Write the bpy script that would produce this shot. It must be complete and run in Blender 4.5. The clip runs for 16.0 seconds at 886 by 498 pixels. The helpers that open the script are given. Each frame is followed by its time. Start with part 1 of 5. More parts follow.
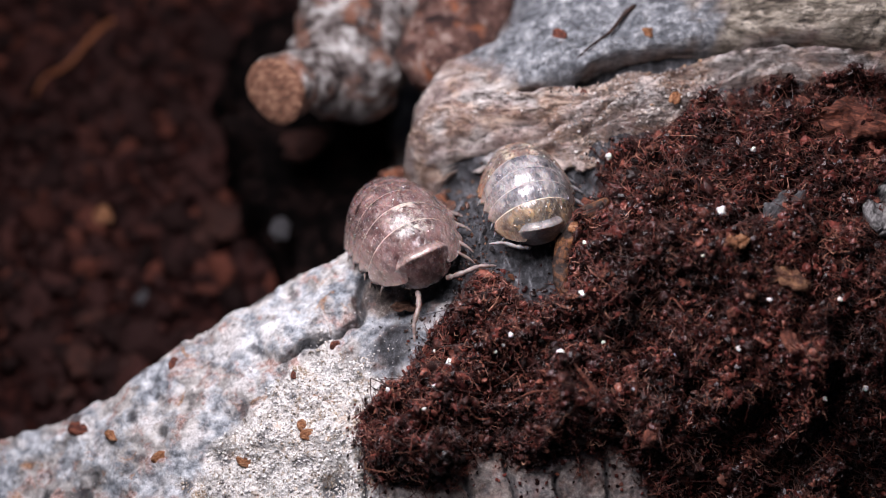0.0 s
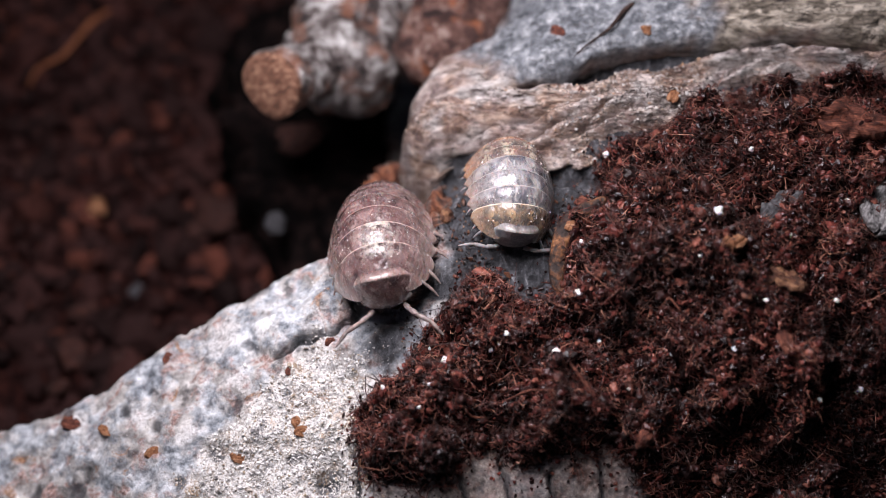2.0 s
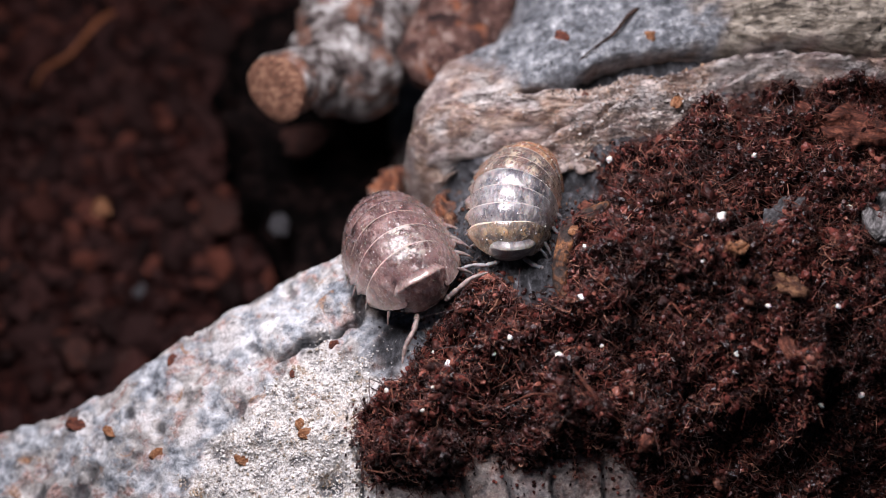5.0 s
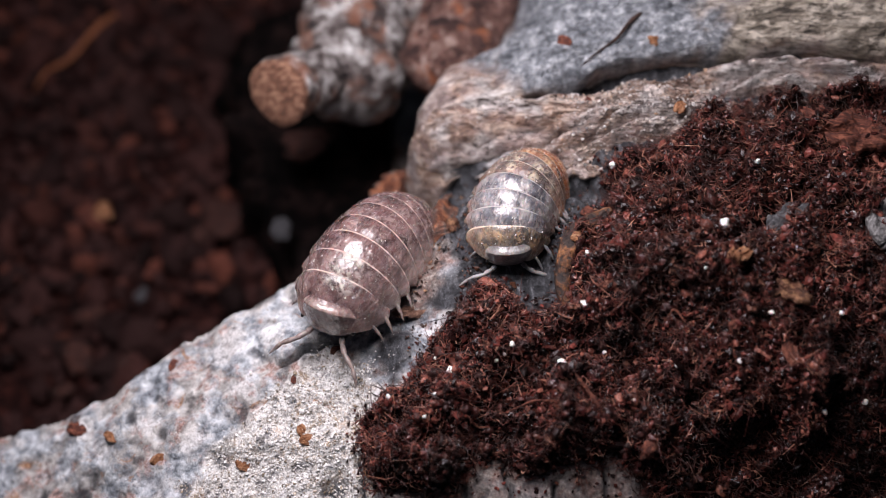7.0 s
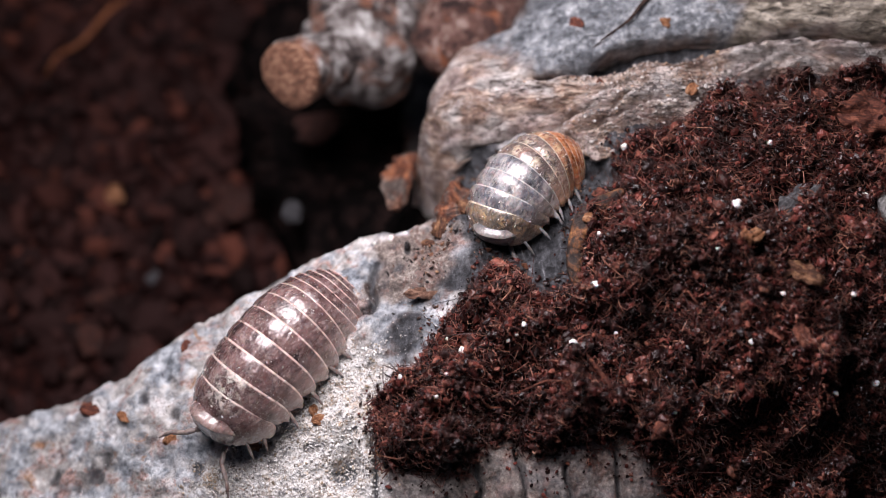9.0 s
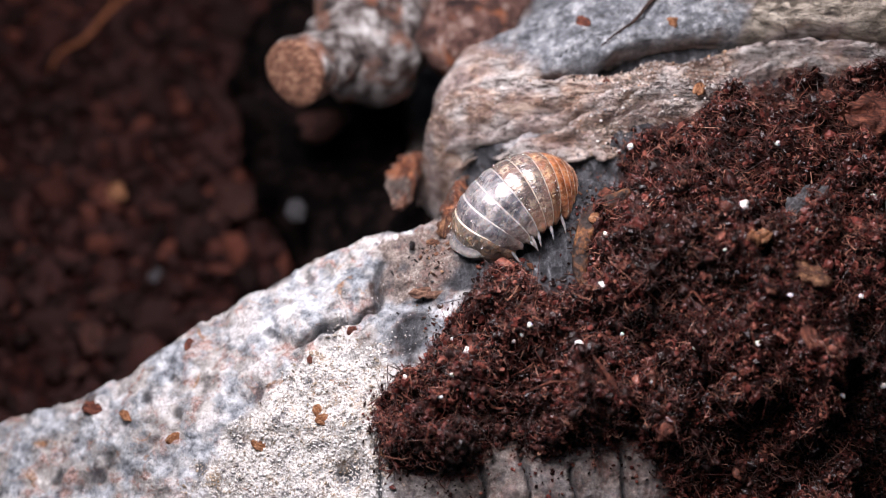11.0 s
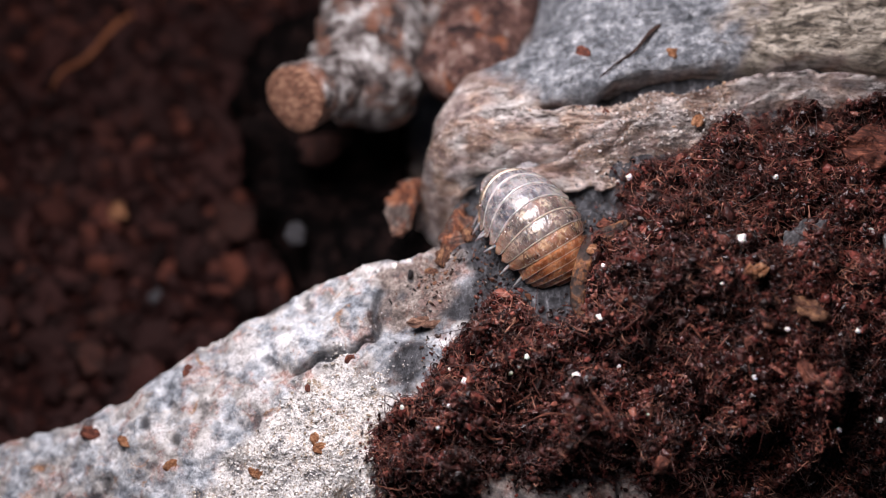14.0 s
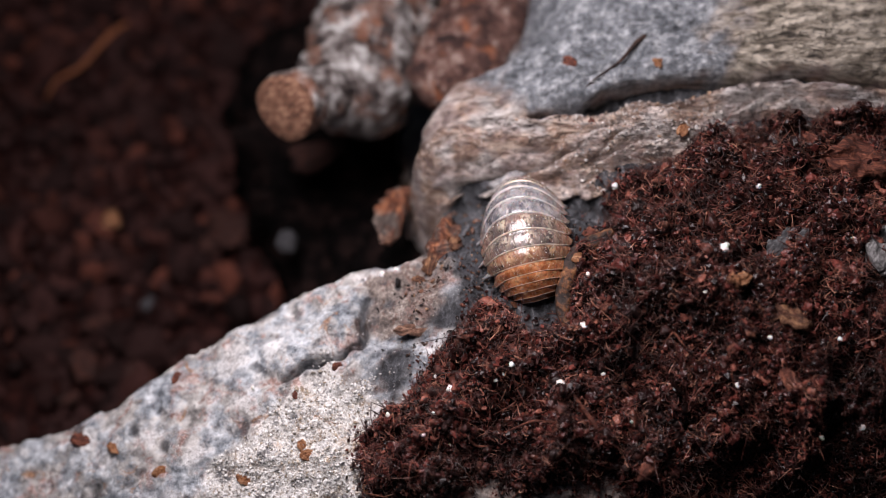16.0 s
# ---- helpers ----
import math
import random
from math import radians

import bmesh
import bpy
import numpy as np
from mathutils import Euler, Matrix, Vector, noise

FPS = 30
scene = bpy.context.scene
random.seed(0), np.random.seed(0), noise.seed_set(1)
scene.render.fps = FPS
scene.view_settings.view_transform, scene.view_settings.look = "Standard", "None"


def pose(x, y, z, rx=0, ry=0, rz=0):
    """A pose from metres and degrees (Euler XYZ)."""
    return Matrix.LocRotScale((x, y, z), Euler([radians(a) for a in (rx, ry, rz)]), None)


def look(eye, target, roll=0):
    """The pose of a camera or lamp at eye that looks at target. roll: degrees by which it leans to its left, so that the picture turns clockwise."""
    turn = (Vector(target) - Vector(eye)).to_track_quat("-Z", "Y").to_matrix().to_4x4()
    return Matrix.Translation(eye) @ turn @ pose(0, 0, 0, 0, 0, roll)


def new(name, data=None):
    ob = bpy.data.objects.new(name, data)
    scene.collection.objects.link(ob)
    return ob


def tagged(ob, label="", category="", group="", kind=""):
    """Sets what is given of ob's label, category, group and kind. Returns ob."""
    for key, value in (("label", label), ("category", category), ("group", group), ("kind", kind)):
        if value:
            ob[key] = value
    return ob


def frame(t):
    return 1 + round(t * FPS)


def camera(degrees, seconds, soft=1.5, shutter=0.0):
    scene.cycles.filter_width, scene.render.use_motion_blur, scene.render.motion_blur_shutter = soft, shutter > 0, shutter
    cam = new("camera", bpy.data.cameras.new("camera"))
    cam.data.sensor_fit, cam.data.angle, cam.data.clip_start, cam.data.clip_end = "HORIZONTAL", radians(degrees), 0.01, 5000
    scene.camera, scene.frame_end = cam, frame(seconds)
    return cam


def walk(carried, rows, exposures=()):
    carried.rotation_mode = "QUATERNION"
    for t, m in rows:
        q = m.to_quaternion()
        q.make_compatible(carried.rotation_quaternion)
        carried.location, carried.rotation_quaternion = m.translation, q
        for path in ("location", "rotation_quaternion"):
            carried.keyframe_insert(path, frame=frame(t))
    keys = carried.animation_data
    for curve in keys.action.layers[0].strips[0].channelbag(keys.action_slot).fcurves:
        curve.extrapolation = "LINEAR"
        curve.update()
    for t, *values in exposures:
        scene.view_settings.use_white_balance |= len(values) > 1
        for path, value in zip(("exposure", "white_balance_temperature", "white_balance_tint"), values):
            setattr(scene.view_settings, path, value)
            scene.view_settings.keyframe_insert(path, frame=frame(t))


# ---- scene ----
MM = 0.001
cam = camera(41.4, 16.0, 0.7)
cam.data.dof.use_dof = True
cam.data.dof.focus_distance = 72.6 * MM
cam.data.dof.aperture_fstop = 20.0
FIRST = pose(0, 0, 91 * MM, 30, 0, 0)
ROWS = [
    (0.0, 0.000, 0.000, 0.000, 0.000, 0.000, 0.000),
    (0.5, -0.021, 0.122, -0.174, -0.299, 0.004, -0.017),
    (1.0, -0.028, 0.178, 0.089, -0.238, -0.091, 0.196),
    (1.5, -0.140, 0.286, 0.223, -0.321, -0.222, 0.446),
    (2.0, -0.212, 0.462, -0.257, -0.491, -0.350, 0.465),
    (2.5, -0.105, 0.551, -0.265, -0.520, -0.381, 0.475),
    (3.0, 0.027, 0.882, 0.066, -0.429, -0.121, 0.523),
    (3.5, 0.031, 0.955, 0.234, -0.573, -0.279, 0.602),
    (4.0, -0.231, 0.745, 0.048, -0.520, -0.380, 0.786),
    (6.5, -0.433, 1.096, 0.155, -0.660, -0.128, 0.684),
    (7.0, -0.428, 1.147, -0.109, -0.564, -0.213, 0.817),
    (7.5, -0.566, 1.307, -0.126, -0.859, -0.127, 0.732),
    (8.0, -0.536, 1.025, 0.135, -0.795, -0.022, 0.861),
    (8.5, -0.847, 0.663, 0.275, -0.690, -0.057, 0.950),
    (9.0, -0.708, 0.585, 0.056, -1.052, 0.144, 0.928),
    (11.5, -1.107, 0.861, -0.433, -1.144, 0.080, 1.233),
    (12.0, -0.812, 1.458, -0.351, -1.146, 0.037, 1.253),
    (12.5, -0.981, 0.982, -0.572, -1.225, 0.126, 1.452),
    (13.0, -0.882, 1.555, -0.287, -1.316, 0.252, 1.346),
    (13.5, -0.828, 1.417, -0.320, -1.266, 0.072, 1.506),
    (14.0, -0.898, 2.262, -0.143, -0.921, 0.219, 1.639),
    (14.5, -0.511, 2.180, -0.309, -1.196, 0.315, 1.596),
    (15.0, -0.294, 1.685, -0.018, -0.838, 0.410, 1.772),
    (15.5, -0.028, 2.684, 0.046, -0.611, 0.417, 1.585),
    (16.0, 0.176, 2.430, 0.427, -0.610, 0.386, 1.671),
]
walk(cam, [(t, FIRST @ pose(x * MM, y * MM, z * MM, rx, ry, rz)) for t, x, y, z, rx, ry, rz in ROWS], [(0.0, 0.02, 6330, 23), (3.5, 0.06, 6330, 23), (7.0, -0.06, 6380, 23), (9.0, 0.02, 6420, 23), (11.5, 0.24, 6420, 23), (12.5, 0.22, 6420, 23), (14.0, 0.06, 6480, 23), (15.0, 0.02, 6500, 23), (16.0, -0.22, 6550, 23)])

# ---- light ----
# dim overcast daylight, and one unseen lamp assumed close over the log, whose light falls off towards the floor
SUN_UP, SUN_ROUND = 40.0, -40.0
world = bpy.data.worlds.new("sky")
scene.world = world
world.use_nodes = True
wn = world.node_tree
sky = wn.nodes.new("ShaderNodeTexSky")
sky.sky_type, sky.sun_disc = "NISHITA", False
sky.sun_elevation, sky.sun_rotation = radians(SUN_UP), radians(SUN_ROUND)
wn.links.new(sky.outputs[0], wn.nodes["Background"].inputs[0])
wn.nodes["Background"].inputs[1].default_value = 0.006
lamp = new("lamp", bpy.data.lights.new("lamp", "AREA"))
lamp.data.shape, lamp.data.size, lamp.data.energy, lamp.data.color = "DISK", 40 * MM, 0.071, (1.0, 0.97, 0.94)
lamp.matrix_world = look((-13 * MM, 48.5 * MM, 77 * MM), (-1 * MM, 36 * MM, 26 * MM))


# ---- materials ----
class Mat:
    """A small builder of node materials; texture places are in metres, scales are given per millimetre."""

    def __init__(self, name, rough=0.7, spec=0.4):
        self.m = bpy.data.materials.new(name)
        self.m.use_nodes = True
        self.t = self.m.node_tree
        self.b = self.t.nodes["Principled BSDF"]
        self.b.inputs["Roughness"].default_value = rough
        self.b.inputs["Specular IOR Level"].default_value = spec
        self.co = self.t.nodes.new("ShaderNodeTexCoord").outputs["Object"]
        self.normal = None

    def node(self, kind, **sets):
        n = self.t.nodes.new(kind)
        for key, value in sets.items():
            n.inputs[key.replace("_", " ")].default_value = value
        return n

    def stretch(self, x, y, z, turn=0.0):
        n = self.t.nodes.new("ShaderNodeMapping")
        n.inputs["Scale"].default_value = (x, y, z)
        n.inputs["Rotation"].default_value = (0, 0, radians(turn))
        self.t.links.new(self.co, n.inputs["Vector"])
        return n.outputs[0]

    def noise(self, per_mm, detail=4.0, rough=0.6, at=None, warp=0.0):
        n = self.node("ShaderNodeTexNoise", Scale=per_mm * 1000, Detail=detail, Roughness=rough, Distortion=warp)
        self.t.links.new(at or self.co, n.inputs["Vector"])
        return n.outputs["Fac"]

    def cells(self, per_mm, at=None, feature="F1"):
        n = self.node("ShaderNodeTexVoronoi", Scale=per_mm * 1000)
        n.feature = feature
        self.t.links.new(at or self.co, n.inputs["Vector"])
        return n.outputs["Distance"]

    def steps(self, fac, stops):
        """stops: (place, value or colour)"""
        n = self.t.nodes.new("ShaderNodeValToRGB")
        el = n.color_ramp.elements
        while len(el) < len(stops):
            el.new(0.5)
        for e, (p, c) in zip(el, stops):
            e.position = p
            e.color = (c, c, c, 1) if isinstance(c, (int, float)) else (*c, 1)
        self.t.links.new(fac, n.inputs[0])
        return n.outputs[0]

    def mix(self, fac, a, b, how="MIX"):
        n = self.t.nodes.new("ShaderNodeMix")
        n.data_type, n.blend_type = "RGBA", how
        for socket, value in ((n.inputs[0], fac), (n.inputs[6], a), (n.inputs[7], b)):
            if isinstance(value, (int, float)):
                socket.default_value = value if socket == n.inputs[0] else (value, value, value, 1)
            elif isinstance(value, tuple):
                socket.default_value = (*value, 1)
            else:
                self.t.links.new(value, socket)
        return n.outputs[2]

    def sums(self, a, b, how="MULTIPLY"):
        n = self.t.nodes.new("ShaderNodeMath")
        n.operation = how
        n.use_clamp = how in ("ADD", "SUBTRACT")
        for socket, value in zip(n.inputs, (a, b)):
            if isinstance(value, (int, float)):
                socket.default_value = value
            else:
                self.t.links.new(value, socket)
        return n.outputs[0]

    def mask(self, name):
        n = self.t.nodes.new("ShaderNodeAttribute")
        n.attribute_name = name
        return n.outputs["Fac"]

    def island(self):
        return self.t.nodes.new("ShaderNodeNewGeometry").outputs["Random Per Island"]

    def each(self):
        return self.t.nodes.new("ShaderNodeObjectInfo").outputs["Random"]

    def bump(self, fac, mm, strength=1.0):
        n = self.node("ShaderNodeBump", Strength=strength, Distance=mm * MM)
        self.t.links.new(fac, n.inputs["Height"])
        if self.normal:
            self.t.links.new(self.normal, n.inputs["Normal"])
        self.normal = n.outputs[0]
        return self

    def done(self, colour, rough=None, **sets):
        if isinstance(colour, tuple):
            self.b.inputs["Base Color"].default_value = (*colour, 1)
        else:
            self.t.links.new(colour, self.b.inputs["Base Color"])
        if rough is not None:
            self.t.links.new(rough, self.b.inputs["Roughness"])
        if self.normal:
            self.t.links.new(self.normal, self.b.inputs["Normal"])
        for key, value in sets.items():
            self.b.inputs[key.replace("_", " ")].default_value = value
        return self.m


def bark_material():
    """Weathered grey bark with a crust of pale lichen, ochre scabs and charcoal bare patches; the charcoal tone also
    paints shade in cracks and hollows.
    """
    m = Mat("lichen_bark", 0.6, 0.45)
    grain = m.noise(4.2, 8, 0.78)
    blot = m.noise(0.9, 5, 0.65)
    wide = m.noise(0.22, 4, 0.6)
    grey = m.steps(m.mix(0.22, blot, grain), [(0.34, (0.12, 0.115, 0.12)), (0.42, (0.27, 0.258, 0.25)), (0.50, (0.46, 0.445, 0.43)), (0.62, (0.80, 0.78, 0.76))])
    rust = m.steps(m.noise(0.5, 6, 0.7, warp=0.6), [(0.51, 0.0), (0.57, 0.85)])
    grey = m.mix(rust, grey, m.steps(grain, [(0.35, (0.14, 0.05, 0.04)), (0.5, (0.42, 0.24, 0.20)), (0.6, (0.72, 0.56, 0.52))]))
    crust = m.steps(m.mix(0.3, grain, blot), [(0.37, (0.07, 0.06, 0.05)), (0.43, (0.42, 0.38, 0.33)), (0.49, (0.80, 0.78, 0.75)), (0.55, (0.95, 0.95, 0.94))])
    blue = m.steps(m.noise(0.38, 5, 0.65), [(0.45, 0.0), (0.55, 0.9)])
    grey = m.mix(blue, grey, m.steps(m.mix(0.3, blot, grain), [(0.36, (0.06, 0.07, 0.085)), (0.44, (0.22, 0.255, 0.295)), (0.52, (0.46, 0.51, 0.56)), (0.62, (0.82, 0.86, 0.90))]))
    white = m.steps(m.noise(0.26, 5, 0.62), [(0.55, 0.0), (0.62, 0.8)])
    grey = m.mix(white, grey, m.steps(grain, [(0.36, (0.30, 0.29, 0.29)), (0.5, (0.80, 0.79, 0.79)), (0.6, (0.93, 0.93, 0.93))]))
    ochre = m.steps(m.noise(0.75, 5, 0.7), [(0.55, 0.0), (0.7, 0.75)])
    crust = m.mix(ochre, crust, (0.42, 0.25, 0.12))
    colour = m.mix(m.mask("lichen"), grey, crust)
    stain = m.steps(m.noise(0.42, 6, 0.72, warp=1.2), [(0.60, 0.0), (0.67, 0.8)])
    colour = m.mix(stain, colour, m.steps(grain, [(0.36, (0.10, 0.035, 0.015)), (0.55, (0.46, 0.22, 0.09)), (0.68, (0.72, 0.50, 0.30))]))
    colour = m.mix(m.mask("white"), colour, m.steps(grain, [(0.34, (0.72, 0.73, 0.75)), (0.5, (0.95, 0.96, 0.97))]))
    tan = m.steps(m.mix(0.5, m.noise(1.1, 6, 0.7), grain), [(0.36, (0.02, 0.014, 0.012)), (0.46, (0.10, 0.07, 0.057)), (0.54, (0.27, 0.215, 0.18)), (0.63, (0.62, 0.56, 0.51))])
    scab = m.steps(m.noise(0.9, 6, 0.72, warp=1.0), [(0.51, 0.0), (0.57, 0.85)])
    tan = m.mix(scab, tan, m.steps(grain, [(0.35, (0.03, 0.011, 0.008)), (0.6, (0.24, 0.115, 0.08))]))
    hole = m.steps(m.cells(0.55), [(0.10, 1.0), (0.17, 0.0)])
    tan = m.mix(hole, tan, (0.012, 0.008, 0.008))
    colour = m.mix(m.mask("tan"), colour, tan)
    char_shade = m.steps(m.mix(0.35, m.noise(1.5, 6, 0.72, at=m.stretch(1.3, 0.45, 1.0, 12), warp=0.4), grain), [(0.36, (0.008, 0.008, 0.010)), (0.48, (0.028, 0.030, 0.035)), (0.57, (0.095, 0.10, 0.112)), (0.66, (0.36, 0.37, 0.39))])
    colour = m.mix(m.mask("char_shade"), colour, char_shade)
    pits = m.steps(m.noise(0.75, 3, 0.5, warp=0.5), [(0.32, 0.75), (0.41, 0.0)])
    colour = m.mix(pits, colour, (0.045, 0.045, 0.055))
    colour = m.mix(m.steps(grain, [(0.3, 0.4), (0.44, 0.0)]), colour, (0.06, 0.055, 0.055))
    m.bump(wide, 0.8, 0.5).bump(blot, 0.45, 0.8).bump(grain, 0.2, 0.9)
    return m.done(colour, m.steps(m.noise(2.0, 3), [(0.3, 0.35), (0.7, 0.75)]))


def wood_material():
    """Grey weathered wood in long flaking strata with cracks, warm where it has split, bluish bark above the crevice."""
    m = Mat("weathered_wood", 0.65, 0.4)
    long_ = m.stretch(0.30, 1.2, 0.9, -6)
    strata = m.noise(1.0, 5, 0.6, at=long_, warp=0.35)
    fibre = m.noise(1.6, 7, 0.68, at=m.stretch(0.32, 1.3, 1.0, -6), warp=0.7)
    fine = m.noise(3.2, 7, 0.75, at=m.stretch(0.4, 1.3, 1.0, -6))
    blot = m.noise(0.36, 5, 0.62)
    wood = m.steps(m.mix(0.22, m.mix(0.4, strata, fibre), m.noise(1.5, 8, 0.75, at=m.stretch(0.8, 1.2, 1.0, -6))), [(0.36, (0.05, 0.034, 0.032)), (0.43, (0.20, 0.142, 0.125)), (0.49, (0.45, 0.355, 0.32)), (0.57, (0.82, 0.73, 0.68))])
    warm = m.steps(blot, [(0.44, 0.0), (0.56, 0.85)])
    wood = m.mix(warm, wood, m.steps(fibre, [(0.36, (0.09, 0.042, 0.028)), (0.5, (0.38, 0.235, 0.165)), (0.6, (0.80, 0.64, 0.52))]))
    lichen = m.steps(fine, [(0.40, (0.14, 0.13, 0.12)), (0.5, (0.56, 0.55, 0.54)), (0.58, (0.86, 0.86, 0.85))])
    pale = m.noise(0.28, 4, 0.55, at=m.stretch(0.7, 1.2, 1.0, 20))
    wood = m.mix(m.steps(pale, [(0.51, 0.0), (0.59, 0.65)]), wood, lichen)
    pink = m.steps(m.noise(0.5, 5, 0.66, warp=0.5), [(0.50, 0.0), (0.60, 0.55)])
    wood = m.mix(pink, wood, m.steps(fine, [(0.38, (0.10, 0.062, 0.060)), (0.52, (0.38, 0.28, 0.27)), (0.64, (0.70, 0.60, 0.58))]))
    skin = m.steps(m.mix(0.5, m.noise(0.8, 6, 0.68), m.noise(2.2, 6, 0.72)), [(0.36, (0.05, 0.056, 0.066)), (0.46, (0.16, 0.178, 0.20)), (0.53, (0.33, 0.355, 0.385)), (0.63, (0.74, 0.77, 0.80))])
    colour = m.mix(m.mask("skin"), wood, skin)
    old = m.steps(m.mix(0.5, strata, fibre), [(0.38, (0.04, 0.033, 0.026)), (0.46, (0.27, 0.23, 0.18)), (0.55, (0.70, 0.63, 0.53))])
    colour = m.mix(m.mask("olive"), colour, old)
    crack = m.steps(strata, [(0.38, 0.0), (0.395, 1.0), (0.41, 0.0), (0.475, 0.0), (0.486, 1.0), (0.498, 0.0), (0.55, 0.0), (0.56, 1.0), (0.57, 0.0)])
    crack = m.sums(crack, m.steps(m.noise(0.6, 4), [(0.42, 0.0), (0.55, 1.0)]))
    crack = m.sums(crack, m.steps(m.mask("skin"), [(0.2, 1.0), (0.8, 0.1)]))
    colour = m.mix(crack, colour, (0.02, 0.015, 0.015))
    colour = m.mix(m.steps(fine, [(0.36, 0.75), (0.44, 0.0)]), colour, (0.04, 0.03, 0.03))
    m.bump(blot, 0.7, 0.5).bump(strata, 1.3, 1.0).bump(fibre, 0.4, 0.9).bump(m.sums(1.0, crack, "SUBTRACT"), 0.3, 0.9).bump(fine, 0.15, 0.9)
    return m.done(colour, m.steps(fine, [(0.3, 0.4), (0.7, 0.75)]))


def branch_material():
    m = Mat("branch_bark", 0.75, 0.35)
    blot = m.noise(0.5, 6, 0.68)
    fine = m.noise(2.6, 6, 0.7)
    colour = m.steps(blot, [(0.38, (0.010, 0.008, 0.008)), (0.45, (0.07, 0.052, 0.048)), (0.53, (0.27, 0.25, 0.24)), (0.61, (0.66, 0.66, 0.65))])
    colour = m.mix(m.steps(m.noise(0.33, 5, 0.65), [(0.52, 0.0), (0.62, 0.8)]), colour, (0.22, 0.09, 0.05))
    colour = m.mix(m.steps(fine, [(0.35, 0.7), (0.52, 0.0)]), colour, (0.03, 0.026, 0.026))
    m.bump(blot, 0.8, 0.7).bump(fine, 0.25, 0.9)
    return m.done(colour)


def red_branch_material():
    m = Mat("red_branch_bark", 0.7, 0.3)
    blot = m.noise(0.6, 6, 0.7, warp=0.4)
    fine = m.noise(2.6, 6, 0.72)
    colour = m.steps(m.mix(0.3, blot, fine), [(0.38, (0.008, 0.006, 0.007)), (0.47, (0.055, 0.026, 0.022)), (0.54, (0.16, 0.08, 0.062)), (0.63, (0.42, 0.33, 0.29))])
    colour = m.mix(m.steps(m.noise(0.4, 4, 0.6), [(0.56, 0.0), (0.63, 0.9)]), colour, (0.30, 0.105, 0.05))
    m.bump(blot, 0.9, 0.9).bump(fine, 0.3, 0.9)
    return m.done(colour)


def lip_material():
    m = Mat("lip_bark", 0.55, 0.4)
    blot = m.noise(0.55, 5, 0.68)
    fine = m.noise(2.8, 6, 0.72)
    colour = m.steps(m.mix(0.35, blot, fine), [(0.38, (0.008, 0.007, 0.007)), (0.48, (0.035, 0.022, 0.018)), (0.55, (0.17, 0.07, 0.03)), (0.63, (0.46, 0.22, 0.09))])
    m.bump(blot, 0.5, 0.8).bump(fine, 0.2, 0.9)
    return m.done(colour)


def gap_shade_material():
    # near-black colour that stands for the shade in the gap
    m = Mat("gap_shade", 0.95, 0.03)
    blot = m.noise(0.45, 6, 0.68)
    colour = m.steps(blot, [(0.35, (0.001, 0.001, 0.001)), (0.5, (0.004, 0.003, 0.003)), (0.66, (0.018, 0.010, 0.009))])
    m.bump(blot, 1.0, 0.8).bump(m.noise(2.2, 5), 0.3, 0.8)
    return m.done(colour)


def soil_material(name, stops, rough=0.75, spec=0.3, pieces=False):
    """Crumbs that differ from piece to piece."""
    m = Mat(name, rough, spec)
    colour = m.steps(m.each() if pieces else m.island(), stops)
    patch = m.steps(m.noise(0.22, 4, 0.6, warp=0.6), [(0.42, 0.9), (0.52, 0.0)])
    if name.startswith("soil"):
        colour = m.mix(patch, colour, m.mix(0.72, colour, (0.005, 0.002, 0.002)))
    if name.startswith("lichen"):
        colour = m.mix(m.steps(m.noise(0.5, 5, 0.7, warp=0.6), [(0.54, 0.0), (0.64, 0.8)]), colour, (0.46, 0.32, 0.18))
        colour = m.mix(m.steps(m.noise(0.7, 5, 0.7), [(0.36, 0.85), (0.42, 0.0)]), colour, (0.13, 0.13, 0.14))
    grain = m.noise(4.0, 4, 0.65)
    colour = m.mix(m.steps(grain, [(0.35, 0.65), (0.6, 0.0)]), colour, (0.008, 0.004, 0.003))
    m.bump(grain, 0.12, 0.7)
    return m.done(colour)


def earth_material():
    m = Mat("dark_earth", 0.9, 0.06)
    blot = m.noise(0.9, 6, 0.7)
    colour = m.steps(blot, [(0.3, (0.003, 0.0014, 0.0014)), (0.5, (0.015, 0.0055, 0.005)), (0.7, (0.055, 0.017, 0.013))])
    m.bump(blot, 0.6, 0.9).bump(m.noise(4.5, 4), 0.2, 0.8)
    return m.done(colour)


def chip_material(name, dark, mid, light, rough=0.65):
    m = Mat(name, rough, 0.35)
    fibre = m.noise(2.4, 7, 0.74, at=m.stretch(0.5, 1.5, 1.0), warp=0.5)
    colour = m.steps(fibre, [(0.36, dark), (0.5, mid), (0.66, light)])
    m.bump(m.noise(1.2, 4, 0.6), 0.4, 0.8).bump(fibre, 0.3, 0.9)
    return m.done(colour)


def rotten_material():
    """Rotten bark: rusty and orange where it has split, grey and brown outside."""
    m = Mat("rotten_bark", 0.6, 0.4)
    fibre = m.noise(2.2, 7, 0.74, at=m.stretch(0.35, 1.5, 1.0), warp=0.4)
    patch = m.noise(0.45, 5, 0.65, warp=0.5)
    rust = m.steps(fibre, [(0.36, (0.02, 0.007, 0.005)), (0.5, (0.14, 0.044, 0.022)), (0.64, (0.44, 0.18, 0.085))])
    grey = m.steps(fibre, [(0.36, (0.015, 0.011, 0.010)), (0.5, (0.08, 0.06, 0.052)), (0.64, (0.28, 0.23, 0.20))])
    colour = m.mix(m.steps(patch, [(0.45, 0.0), (0.56, 1.0)]), rust, grey)
    m.bump(patch, 0.5, 0.8).bump(fibre, 0.35, 0.9)
    return m.done(colour)


